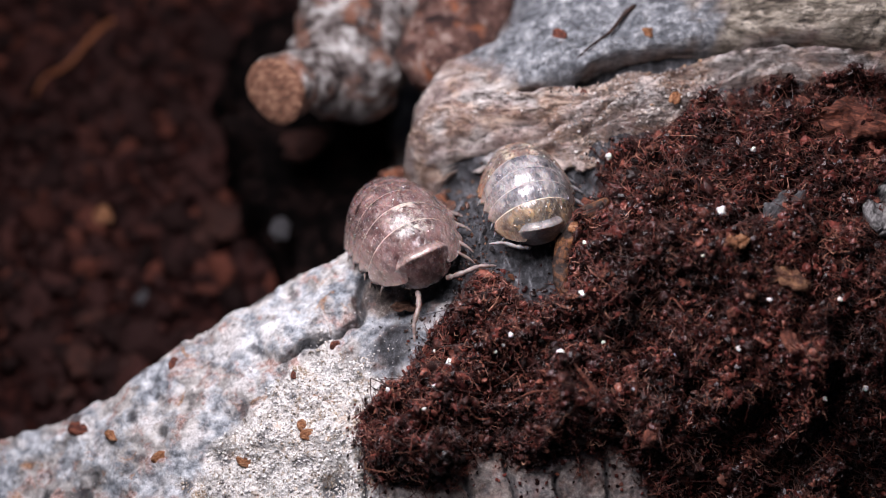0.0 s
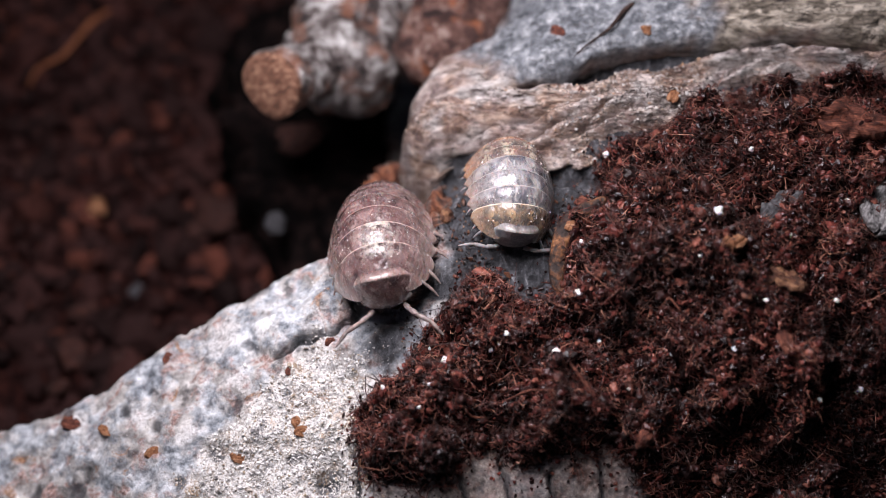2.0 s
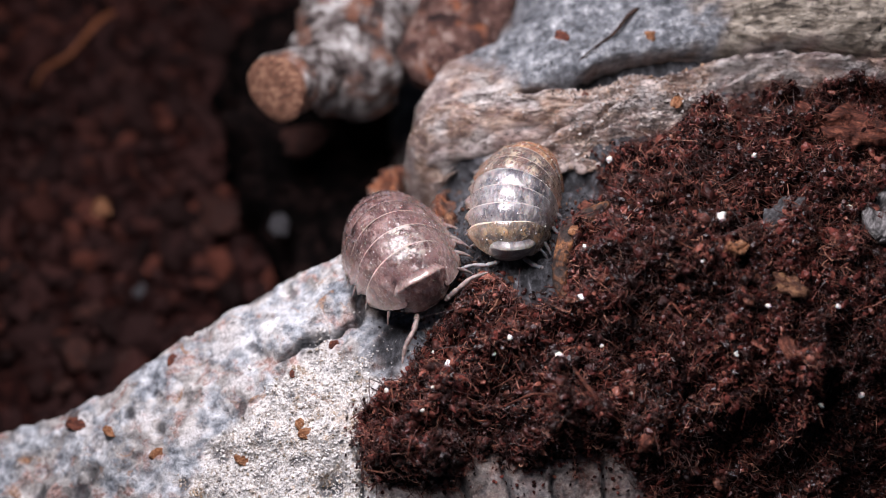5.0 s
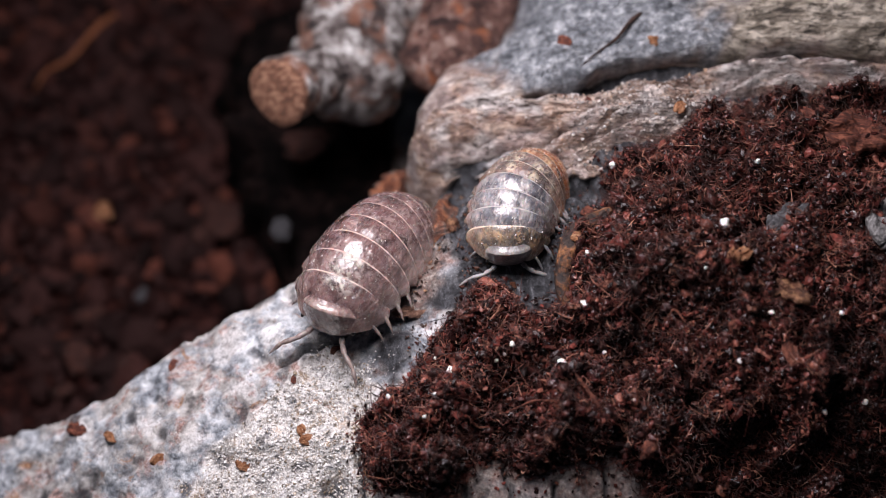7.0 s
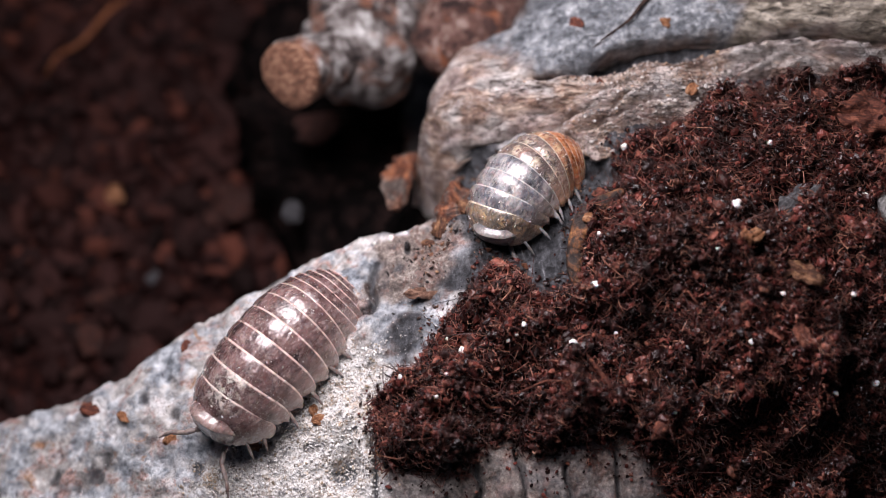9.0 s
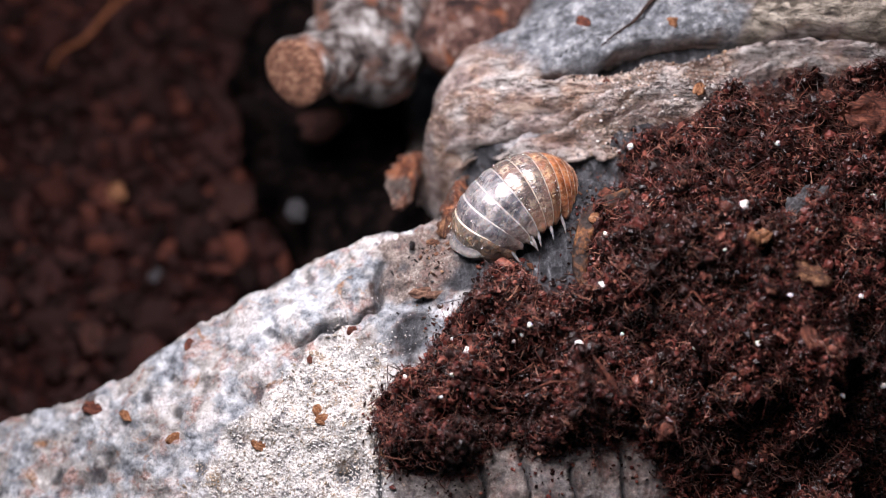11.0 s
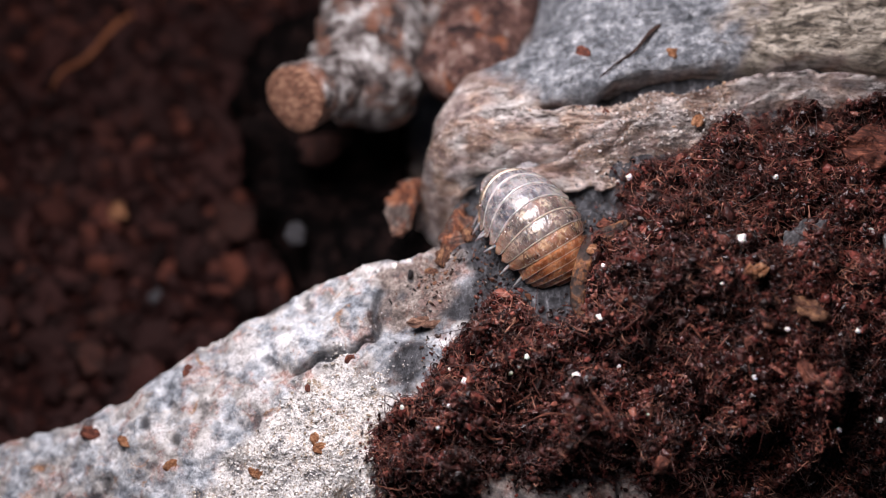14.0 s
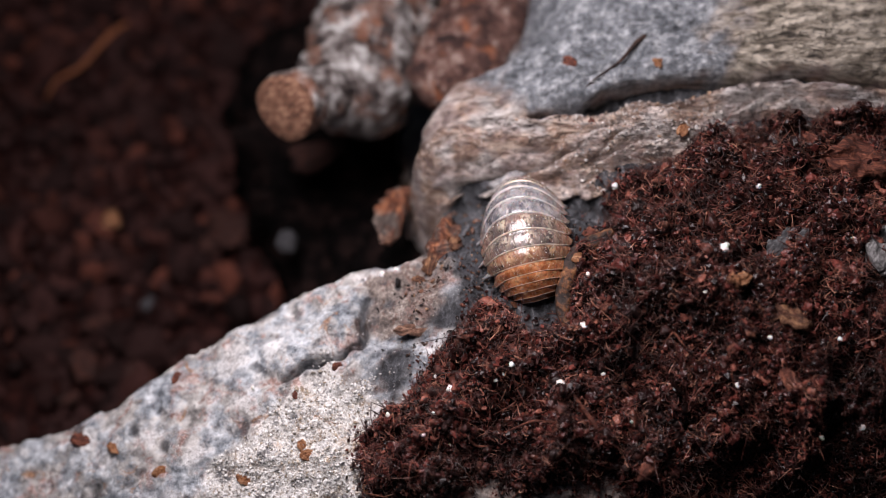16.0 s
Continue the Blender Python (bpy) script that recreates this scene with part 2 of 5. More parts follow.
def shell_material(name, dark, mid, pale, rim, warm, gloss, spots=0.5, line=1.0, powdery=0.0, flank=0.6, side=None):
    """Wet-looking translucent plates of a woodlouse with pale rear margins and flanks, pale muscle marks and dusty specks."""
    m = Mat(name, gloss, 0.9)
    spread = m.t.nodes.new("ShaderNodeVectorMath")
    m.t.links.new(m.co, spread.inputs[0])
    m.t.links.new(m.sums(m.each(), 0.7), spread.inputs[1])
    m.co = spread.outputs[0]
    blot = m.noise(0.8, 5, 0.62)
    colour = m.steps(blot, [(0.35, dark), (0.48, mid), (0.62, warm)])
    marks = m.steps(m.noise(2.1, 5, 0.65, at=m.stretch(0.8, 1.3, 1.0), warp=0.8), [(0.56, 0.0), (0.66, 0.4)])
    colour = m.mix(marks, colour, pale)
    fleck = m.sums(m.mask("spot"), m.steps(m.noise(2.8, 4, 0.6, warp=0.9), [(0.46, 0.0), (0.54, spots)]))
    colour = m.mix(fleck, colour, pale)
    colour = m.mix(m.sums(m.mask("flank"), flank), colour, side or rim)
    colour = m.mix(m.sums(m.mask("rim"), m.steps(m.noise(2.5, 4), [(0.3, 0.45 * line), (0.6, line)])), colour, rim)
    dust = m.steps(m.noise(5.0, 7, 0.78), [(0.575, 0.0), (0.62, 0.95)])
    dust = m.sums(dust, m.steps(m.noise(0.5, 4), [(0.42, 0.1), (0.58, 0.75)]))
    # pale patch of dust that also paints in some of the highlight
    powder_sheen = m.sums(m.mask("dusty_sheen"), m.steps(m.noise(2.4, 7, 0.75), [(0.46, 0.0), (0.56, powdery)]))
    dust = m.sums(dust, powder_sheen, "ADD")
    colour = m.mix(dust, colour, (0.62, 0.56, 0.50))
    grime = m.steps(m.noise(2.6, 5, 0.7), [(0.30, 0.9), (0.345, 0.0)])
    colour = m.mix(grime, colour, (0.015, 0.010, 0.008))
    m.bump(m.noise(0.7, 3, 0.55, at=m.stretch(0.8, 1.4, 1.0)), 0.34, 0.9).bump(m.noise(3.2, 5, 0.65), 0.035, 1.0).bump(dust, 0.05, 0.9)
    rough = m.mix(dust, m.steps(m.noise(1.9, 5, 0.66, at=m.stretch(0.6, 1.2, 1.0)), [(0.42, gloss), (0.62, gloss + 0.26)]), 0.7)
    return m.done(colour, rough, Subsurface_Weight=0.18, Subsurface_Scale=0.35 * MM, Coat_Weight=0.6, Coat_Roughness=0.14)


def limb_material(name, a, b):
    m = Mat(name, 0.45, 0.5)
    return m.done(m.steps(m.noise(3.0, 3), [(0.35, a), (0.65, b)]), Subsurface_Weight=0.2, Subsurface_Scale=0.2 * MM)


BARK, WOOD, BRANCH, RED_BRANCH, GAP_SHADE, EARTH = bark_material(), wood_material(), branch_material(), red_branch_material(), gap_shade_material(), earth_material()
CRUMB = soil_material("soil_crumb", [(0.0, (0.005, 0.0018, 0.0018)), (0.36, (0.020, 0.0056, 0.0054)), (0.62, (0.085, 0.0195, 0.0165)), (0.87, (0.21, 0.055, 0.043)), (1.0, (0.36, 0.135, 0.095))], 0.26, 0.42)
FIBRE = soil_material("soil_fibre", [(0.0, (0.012, 0.004, 0.004)), (0.45, (0.075, 0.020, 0.016)), (0.8, (0.23, 0.066, 0.045)), (1.0, (0.50, 0.24, 0.16))], 0.35, 0.4)
PIECE = soil_material("soil_piece", [(0.0, (0.008, 0.003, 0.003)), (0.4, (0.03, 0.008, 0.007)), (0.75, (0.10, 0.026, 0.02)), (0.93, (0.20, 0.062, 0.042)), (1.0, (0.34, 0.14, 0.09))], 0.32, 0.42, True)
ROT = soil_material("rot_crumb", [(0.0, (0.006, 0.006, 0.007)), (0.35, (0.022, 0.021, 0.023)), (0.6, (0.05, 0.024, 0.016)), (0.85, (0.14, 0.055, 0.03)), (1.0, (0.34, 0.20, 0.12))], 0.4, 0.4)
FLOOR_CRUMB = soil_material("floor_crumb", [(0.0, (0.010, 0.0048, 0.0048)), (0.5, (0.036, 0.0155, 0.0145)), (0.8, (0.046, 0.0185, 0.0168)), (0.94, (0.066, 0.023, 0.018)), (1.0, (0.13, 0.042, 0.028))], 0.85, 0.1)
SAND = Mat("white_grain", 0.3, 0.5).done((0.80, 0.77, 0.75), Subsurface_Weight=0.2, Subsurface_Scale=0.2 * MM)
RED_CHIP = chip_material("red_chip", (0.025, 0.008, 0.006), (0.11, 0.032, 0.020), (0.34, 0.12, 0.07))
ORANGE_CHIP = chip_material("orange_chip", (0.08, 0.03, 0.014), (0.28, 0.115, 0.05), (0.55, 0.33, 0.19))
GREY_CHIP = chip_material("grey_chip", (0.02, 0.02, 0.022), (0.07, 0.07, 0.075), (0.22, 0.22, 0.23))
PALE_CHIP = chip_material("pale_chip", (0.05, 0.048, 0.048), (0.20, 0.195, 0.195), (0.50, 0.49, 0.49))
# darker chip copies, with the floor's weaker light put into their colour
FLOOR_CHIP = chip_material("floor_chip", (0.008, 0.003, 0.0025), (0.035, 0.010, 0.007), (0.09, 0.028, 0.017))
FLOOR_PALE = chip_material("floor_pale", (0.02, 0.02, 0.022), (0.05, 0.05, 0.055), (0.09, 0.09, 0.10))
LICHEN = soil_material("lichen_granule", [(0.0, (0.12, 0.10, 0.08)), (0.08, (0.50, 0.41, 0.30)), (0.22, (0.80, 0.77, 0.73)), (0.55, (0.90, 0.89, 0.88)), (1.0, (0.95, 0.95, 0.95))], 0.6, 0.4)
CRUST = soil_material("lichen_scale", [(0.0, (0.10, 0.07, 0.06)), (0.25, (0.32, 0.26, 0.23)), (0.6, (0.62, 0.57, 0.54)), (0.9, (0.86, 0.85, 0.83)), (1.0, (0.55, 0.30, 0.14))], 0.55, 0.4)
CUT_END = chip_material("cut_end", (0.04, 0.016, 0.010), (0.17, 0.075, 0.045), (0.48, 0.28, 0.18))
SHELL = shell_material("brown_shell", (0.045, 0.025, 0.026), (0.115, 0.066, 0.065), (0.52, 0.40, 0.37), (0.76, 0.58, 0.52), (0.20, 0.12, 0.115), 0.13, 0.35, 1.0, 0.9, 0.75)
SHELL_GREY = shell_material("grey_shell", (0.045, 0.044, 0.054), (0.125, 0.122, 0.14), (0.60, 0.55, 0.50), (0.62, 0.58, 0.55), (0.33, 0.315, 0.32), 0.24, 0.5, 0.75, 0.0, 0.8, (0.46, 0.34, 0.27))
SHELL_HEAD = shell_material("head_shell", (0.030, 0.029, 0.034), (0.075, 0.072, 0.082), (0.40, 0.34, 0.28), (0.66, 0.60, 0.54), (0.16, 0.15, 0.155), 0.42, 0.4, 0.9)
SHELL_BAND = shell_material("banded_shell", (0.042, 0.032, 0.032), (0.11, 0.085, 0.08), (0.62, 0.52, 0.40), (0.72, 0.60, 0.50), (0.20, 0.13, 0.11), 0.17, 0.95, 0.9, 0.0, 0.9, (0.46, 0.25, 0.15))
SHELL_RUST = shell_material("rusty_shell", (0.06, 0.030, 0.020), (0.15, 0.075, 0.050), (0.66, 0.46, 0.28), (0.72, 0.54, 0.42), (0.28, 0.13, 0.08), 0.16, 0.9, 0.85, 0.0, 0.9, (0.48, 0.23, 0.12))
SHELL_AMBER = shell_material("amber_shell", (0.16, 0.048, 0.016), (0.36, 0.115, 0.042), (0.74, 0.42, 0.22), (0.78, 0.52, 0.40), (0.54, 0.22, 0.095), 0.13, 0.7, 1.0, 0.0, 0.8, (0.55, 0.28, 0.17))
SHELL_MASK = shell_material("marked_shell", (0.055, 0.046, 0.042), (0.12, 0.105, 0.095), (0.62, 0.42, 0.24), (0.72, 0.60, 0.48), (0.27, 0.20, 0.14), 0.18, 1.0, 1.0, 0.0, 0.7, (0.44, 0.28, 0.18))
LIMB = limb_material("pale_limb", (0.16, 0.12, 0.11), (0.32, 0.26, 0.24))
LIMB_GREY = limb_material("grey_limb", (0.18, 0.175, 0.18), (0.34, 0.33, 0.33))
EYE = Mat("eye", 0.2, 0.6).done((0.01, 0.01, 0.012))


# ---- shapes ----
def lattice(i, j, k, seed):
    h = (i.astype(np.int64) * 374761393 + j.astype(np.int64) * 668265263 + k.astype(np.int64) * 1274126177 + seed * 974634777) & 0xFFFFFFFF
    h = ((h ^ (h >> 13)) * 1274126177) & 0xFFFFFFFF
    return ((h ^ (h >> 16)) & 0xFFFF) / 32767.5 - 1.0


def wave(x, y, z=0.0, seed=1):
    """Smooth noise from -1 to 1 over arrays."""
    x, y, z = np.broadcast_arrays(np.asarray(x, float), np.asarray(y, float), np.asarray(z, float))
    i, j, k = np.floor(x), np.floor(y), np.floor(z)
    u, v, w = x - i, y - j, z - k
    u, v, w = u * u * (3 - 2 * u), v * v * (3 - 2 * v), w * w * (3 - 2 * w)
    out = 0
    for a in (0, 1):
        for b in (0, 1):
            for c in (0, 1):
                out = out + (u if a else 1 - u) * (v if b else 1 - v) * (w if c else 1 - w) * lattice(i + a, j + b, k + c, seed)
    return out


def rugged(x, y, z=0.0, seed=1, octaves=4, rough=0.5):
    out, amount, size = 0.0, 1.0, 1.0
    for n in range(octaves):
        out = out + amount * wave(np.asarray(x) * size, np.asarray(y) * size, np.asarray(z) * size, seed + 7 * n)
        amount, size = amount * rough, size * 2.03
    return out


def line_way(x, y, line):
    """How far points lie from a line of corners."""
    far = np.full(np.shape(x), 1e9)
    for (ax, ay), (bx, by) in zip(line, line[1:]):
        dx, dy = bx - ax, by - ay
        t = np.clip(((x - ax) * dx + (y - ay) * dy) / (dx * dx + dy * dy), 0, 1)
        far = np.minimum(far, np.hypot(x - ax - t * dx, y - ay - t * dy))
    return far


def inside(x, y, ring):
    """Signed distance to a closed ring: positive within."""
    within = np.zeros(np.shape(x), bool)
    for (ax, ay), (bx, by) in zip(ring, ring[1:] + ring[:1]):
        cross = (ay > y) != (by > y)
        within ^= cross & (x < (bx - ax) * (y - ay) / ((by - ay) or 1e-9) + ax)
    far = line_way(x, y, ring + ring[:1])
    return np.where(within, far, -far)


def ramp(v, low, high):
    t = np.clip((v - low) / (high - low), 0, 1)
    return t * t * (3 - 2 * t)


def mesh_of(name, verts, faces, mat, smooth=True, masks=None):
    """A mesh from arrays in millimetres."""
    me = bpy.data.meshes.new(name)
    me.from_pydata((np.asarray(verts) * MM).tolist(), [], faces if isinstance(faces, list) else faces.tolist())
    me.materials.append(mat)
    me.polygons.foreach_set("use_smooth", [smooth] * len(me.polygons))
    for key, values in (masks or {}).items():
        me.attributes.new(key, "FLOAT", "POINT").data.foreach_set("value", np.asarray(values, float).ravel())
    me.update()
    return me


def child(name, me, parent, label="", kind=""):
    ob = new(name, me)
    ob.parent = parent
    return tagged(ob, label, kind=kind)


def thing(name, label, category, group="", kind="", m=None):
    ob = new(name)
    ob.empty_display_size = 0.002
    if m is not None:
        ob.matrix_basis = m
    return tagged(ob, label, category, group, kind)


def sheet(xs, ys):
    gx, gy = np.meshgrid(xs, ys)
    n, k = len(xs), len(ys)
    a = (np.arange(k - 1)[:, None] * n + np.arange(n - 1)).ravel()
    return gx.ravel(), gy.ravel(), np.stack([a, a + 1, a + n + 1, a + n], 1)


def spaced(low, fine_low, fine_high, high, fine, coarse):
    """Grid places: fine in the middle, coarse outside."""
    return np.concatenate([np.linspace(low, fine_low, max(2, int((fine_low - low) / coarse)))[:-1], np.arange(fine_low, fine_high, fine), np.linspace(fine_high, high, max(2, int((high - fine_high) / coarse)))])


LOG_RING = [(-60, 12), (-42, 26), (-31, 29.0), (-24.8, 30.0), (-20.5, 32.2), (-18.0, 33.9), (-15.3, 35.0), (-11.8, 36.6), (-9.9, 37.9), (-6.5, 38.6), (-4.2, 38.9),
            (-2.3, 39.3), (-0.7, 40.4), (0.2, 42.0), (-0.3, 45.0), (2.0, 52), (5.0, 60), (10, 78), (62, 78), (70, 20), (60, 0), (20, -8), (-40, -6)]
RIDGE_RING = [(-1.6, 45.0), (-2.6, 47.3), (-1.9, 50.3), (-0.8, 53.0), (0.7, 54.4), (3.5, 55.5), (5.1, 57.5), (6, 64), (9, 76), (40, 78), (62, 66), (62, 46),
              (28, 46.2), (20, 46.4), (17.3, 44.2), (15.4, 43.3), (11.9, 43.3), (9.4, 42.3), (6.5, 42.5), (2.5, 42.9)]
CREVICE = [(3.0, 48.6), (6.0, 48.8), (8.6, 49.1), (12.4, 50.4), (16.7, 50.5), (22, 51.0), (28.7, 50.3), (45, 49.5)]
SOIL_RING = [(-4.9, 27.8), (-2.9, 28.9), (-0.8, 31.2), (0.6, 33.9), (2.3, 35.6), (4.0, 34.9), (5.6, 33.0), (7.0, 33.6), (7.1, 36.0), (7.7, 38.2), (9.4, 39.3), (11.0, 40.6),
             (10.8, 43.6), (13.2, 44.6), (16.0, 46.2), (18.5, 47.7), (22, 48.0), (34, 48.0), (60, 44), (58, 4), (26, 13.5), (20.0, 18.0), (14.6, 21.8), (12.0, 23.6),
             (10.1, 24.8), (7.2, 24.3), (5.7, 23.2), (4.0, 24.2), (2.2, 24.9), (0.6, 23.2), (-0.8, 22.8), (-3.4, 23.4), (-4.7, 24.8)]


FOOT_CRACKS = [[(1.2, 24.6), (1.5, 22.8), (1.4, 20.0)], [(3.9, 24.6), (4.2, 22.6), (4.6, 20.0)], [(-4.9, 24.6), (-4.6, 20.0)], [(9.6, 25.4), (10.2, 22.6), (10.4, 19.5)], [(6.8, 23.6), (7.2, 21.8)]]
PITS = [(-6.7, 23.4, 0.85), (-14.0, 25.8, 0.6), (-18.0, 27.6, 0.45), (-22.7, 25.5, 0.6), (-23.5, 24.3, 0.7), (-26.5, 24.5, 0.6), (-24.7, 23.8, 0.5), (-3.7, 36.0, 0.5), (-9.6, 28.9, 0.35), (-16.2, 24.0, 0.5), (-20.4, 28.9, 0.4), (-6.1, 35.6, 0.3)]


def log_plain(x, y):
    v = y - 35
    return 25.6 + 0.192 * x + 0.1465 * v - 0.00471 * x * x + 0.0056 * x * v - 0.01179 * v * v


def log_height(x, y):
    """The top of the fallen log, falling away steeply past its edge."""
    e = inside(x, y, LOG_RING) + 0.25 + 0.28 * rugged(x * 0.5, y * 0.5, seed=3, octaves=4)
    top = log_plain(x, y) - 1.7 * np.exp(-np.clip(e, 0, 60) / 2.4)
    top = top + 0.40 * rugged(x * 0.3, y * 0.3, seed=11, octaves=3) + 0.26 * rugged(x * 0.9, y * 0.9, seed=21, octaves=5, rough=0.62)
    for line, deep, wide in (([(-10.2, 31.2), (-8.2, 32.4), (-6.2, 33.0), (-5.4, 33.2), (-5.3, 36.2)], 1.1, 0.2), *((line, 1.0, 0.18) for line in FOOT_CRACKS),
                             ([(-3.2, 33.8), (-1.2, 34.2), (0.2, 34.4)], 0.3, 0.2)):
        top = top - deep * np.exp(-(line_way(x + 0.3 * wave(x, y, seed=5), y + 0.3 * wave(x, y, seed=6), line) / wide) ** 2)
    for px, py, r in PITS:
        top = top - 0.9 * r * np.exp(-(((x - px) ** 2 + (y - py) ** 2 * 0.8) / (r * r)) * (1 + 0.5 * wave(x * 1.7, y * 1.7, seed=59)))
    top = top - 4.2 * ramp(29 - y + 1.2 * rugged(x * 0.35, y * 0.35, seed=57, octaves=3), 0, 8.5) * ramp(x, 10, 17)
    top = top - 2.2 * np.exp(-(line_way(x, y, [(-0.5, 43.6), (6.5, 43.2), (10.5, 42.2)]) / 1.3) ** 2)
    return np.where(e > 0, top, np.maximum(top + 7.0 * e, -3.0 + 0 * e))


def ridge_height(x, y):
    """The fibrous wood that stands over the log, split by a long crevice."""
    e = inside(x, y, RIDGE_RING) + 0.22 * rugged(x * 0.7, y * 0.9, seed=31, octaves=3)
    cy = np.interp(x, [p[0] for p in CREVICE], [p[1] for p in CREVICE]) + 0.25 * wave(x * 0.5, 0 * y, seed=8)
    back = ramp(y - cy, -0.05, 0.25)
    open_ = ramp(x, 2.5, 8.5)
    v = np.clip(x, -5, 31) - 4.4
    top = 28.1 + 0.22 * v - 0.004 * v * v + 0.06 * (y - 47)
    top = top + 0.6 * np.sin((y - 46.2) * 1.15 + 0.1 * x) * (1 - back)
    top = top + back * open_ * (0.75 + 0.03 * np.clip(x - 6, 0, 14)) - 0.08 * np.clip(y - cy, 0, 40) * back
    top = top - 3.6 * open_ * np.exp(-((y - cy) / 0.55) ** 2) + 0.3 * open_ * np.exp(-((y - cy + 0.7) / 0.5) ** 2)
    top = top - (3.2 + 1.6 * ramp(x, -1, 3)) * np.exp(-np.clip(e, 0, 60) / (0.9 + 0.3 * ramp(x, -1, 3)))
    grain = rugged(x * 0.10 + 0.02 * y, y * 1.0 - 0.1 * x + 0.25 * wave(x * 0.25, y * 0.3, seed=14), seed=41, octaves=4, rough=0.62)
    layer = 1 - 2 * np.abs(rugged(x * 0.16, y * 0.8 - 0.09 * x + 0.3 * wave(x * 0.3, y * 0.4, seed=16), seed=45, octaves=3, rough=0.5))
    cut = np.abs(rugged(x * 0.22 + 3, y * 1.25 - 0.12 * x + 0.35 * wave(x * 0.4, y * 0.5, seed=18), seed=47, octaves=2))
    top = top + 0.34 * layer * (1 - 0.7 * back) - 0.6 * np.exp(-(cut / 0.075) ** 2) * ramp(wave(x * 0.35, y * 0.6, seed=19), -0.3, 0.3)
    for n, far in enumerate((0.5, 0.9, 1.4, 1.9, 2.5, 3.0, 3.6, 4.2)):
        g = y - cy + far + 0.45 * wave(x * 0.22, 0 * y + 7.3 * n, seed=27) + 0.12 * wave(x * 0.9, 0 * y + 3.1 * n, seed=29)
        here = ramp(wave(x * 0.16 + 5.7 * n, 0 * y + 2.7 * n, seed=37), -0.35, 0.1) * (1 - back)
        top = top - here * (1.15 * np.exp(-(g / 0.14) ** 2) + 0.22 * np.tanh(g / 0.12) * np.exp(-(g / 0.8) ** 2))
    top = top + (0.30 - 0.16 * back * (1 - ramp(x, 15, 20))) * grain + 0.13 * rugged(x * 1.3, y * 1.9, seed=51, octaves=4, rough=0.6)
    return np.where(e > 0, top, np.maximum(top + 14.0 * e, 2.0 + 0 * e))


def soil_edge(x, y):
    return inside(x, y, SOIL_RING) + 0.55 * rugged(x * 0.6, y * 0.6, seed=61, octaves=3)


def soil_height(x, y):
    e = soil_edge(x, y)
    thick = 1.7 * (1 - np.exp(-np.clip(e, 0, 50) / 0.7)) + 0.55 * rugged(x * 0.28, y * 0.28, seed=71, octaves=2) * ramp(e, 0, 3) + (1.35 + 0.9 * ramp(x, 10, 18) * ramp(31 - y, 0, 5)) * rugged(x * 0.42, y * 0.46, seed=73, octaves=4, rough=0.6) * ramp(e, -0.2, 1)
    mound = 1.1 * np.exp(-(((x - 12.0) / 5) ** 2 + ((y - 36) / 4) ** 2)) + 2.0 * np.exp(-(((x - 20.5) / 6) ** 2 + ((y - 34) / 4.5) ** 2)) - 1.3 * np.exp(-(((x - 23) / 6) ** 2 + ((y - 25.5) / 3.5) ** 2))
    thick = thick - 0.9 * np.exp(-(line_way(x, y, [(17.6, 46.6), (24, 46.2), (36, 45.8)]) / 0.8) ** 2)
    return np.where(e > 0, log_height(x, y) + np.maximum(thick + mound * ramp(e, 0, 2.5), 0.5 * ramp(e, 0, 1)), log_height(x, y) - 1.2)


# ---- the ground and the log ----
FAR = 275.0 * 1.12 ** np.arange(34)


def ground():
    x, y, faces = sheet(np.concatenate([FAR[::-1] * -1, spaced(-260, -75, 30, 260, 0.6, 8), FAR]), np.concatenate([FAR[::-1] * -1, spaced(-260, 20, 110, 260, 0.6, 8), FAR]))
    z = 0.9 * rugged(x * 0.12, y * 0.12, seed=81, octaves=3) + 0.7 * rugged(x * 0.4, y * 0.4, seed=83, octaves=4, rough=0.6)
    return tagged(new("ground", mesh_of("ground", np.stack([x, y, z], 1), faces, EARTH)), "dark brown soil floor strewn with bark crumbs", "soil", kind="structure")


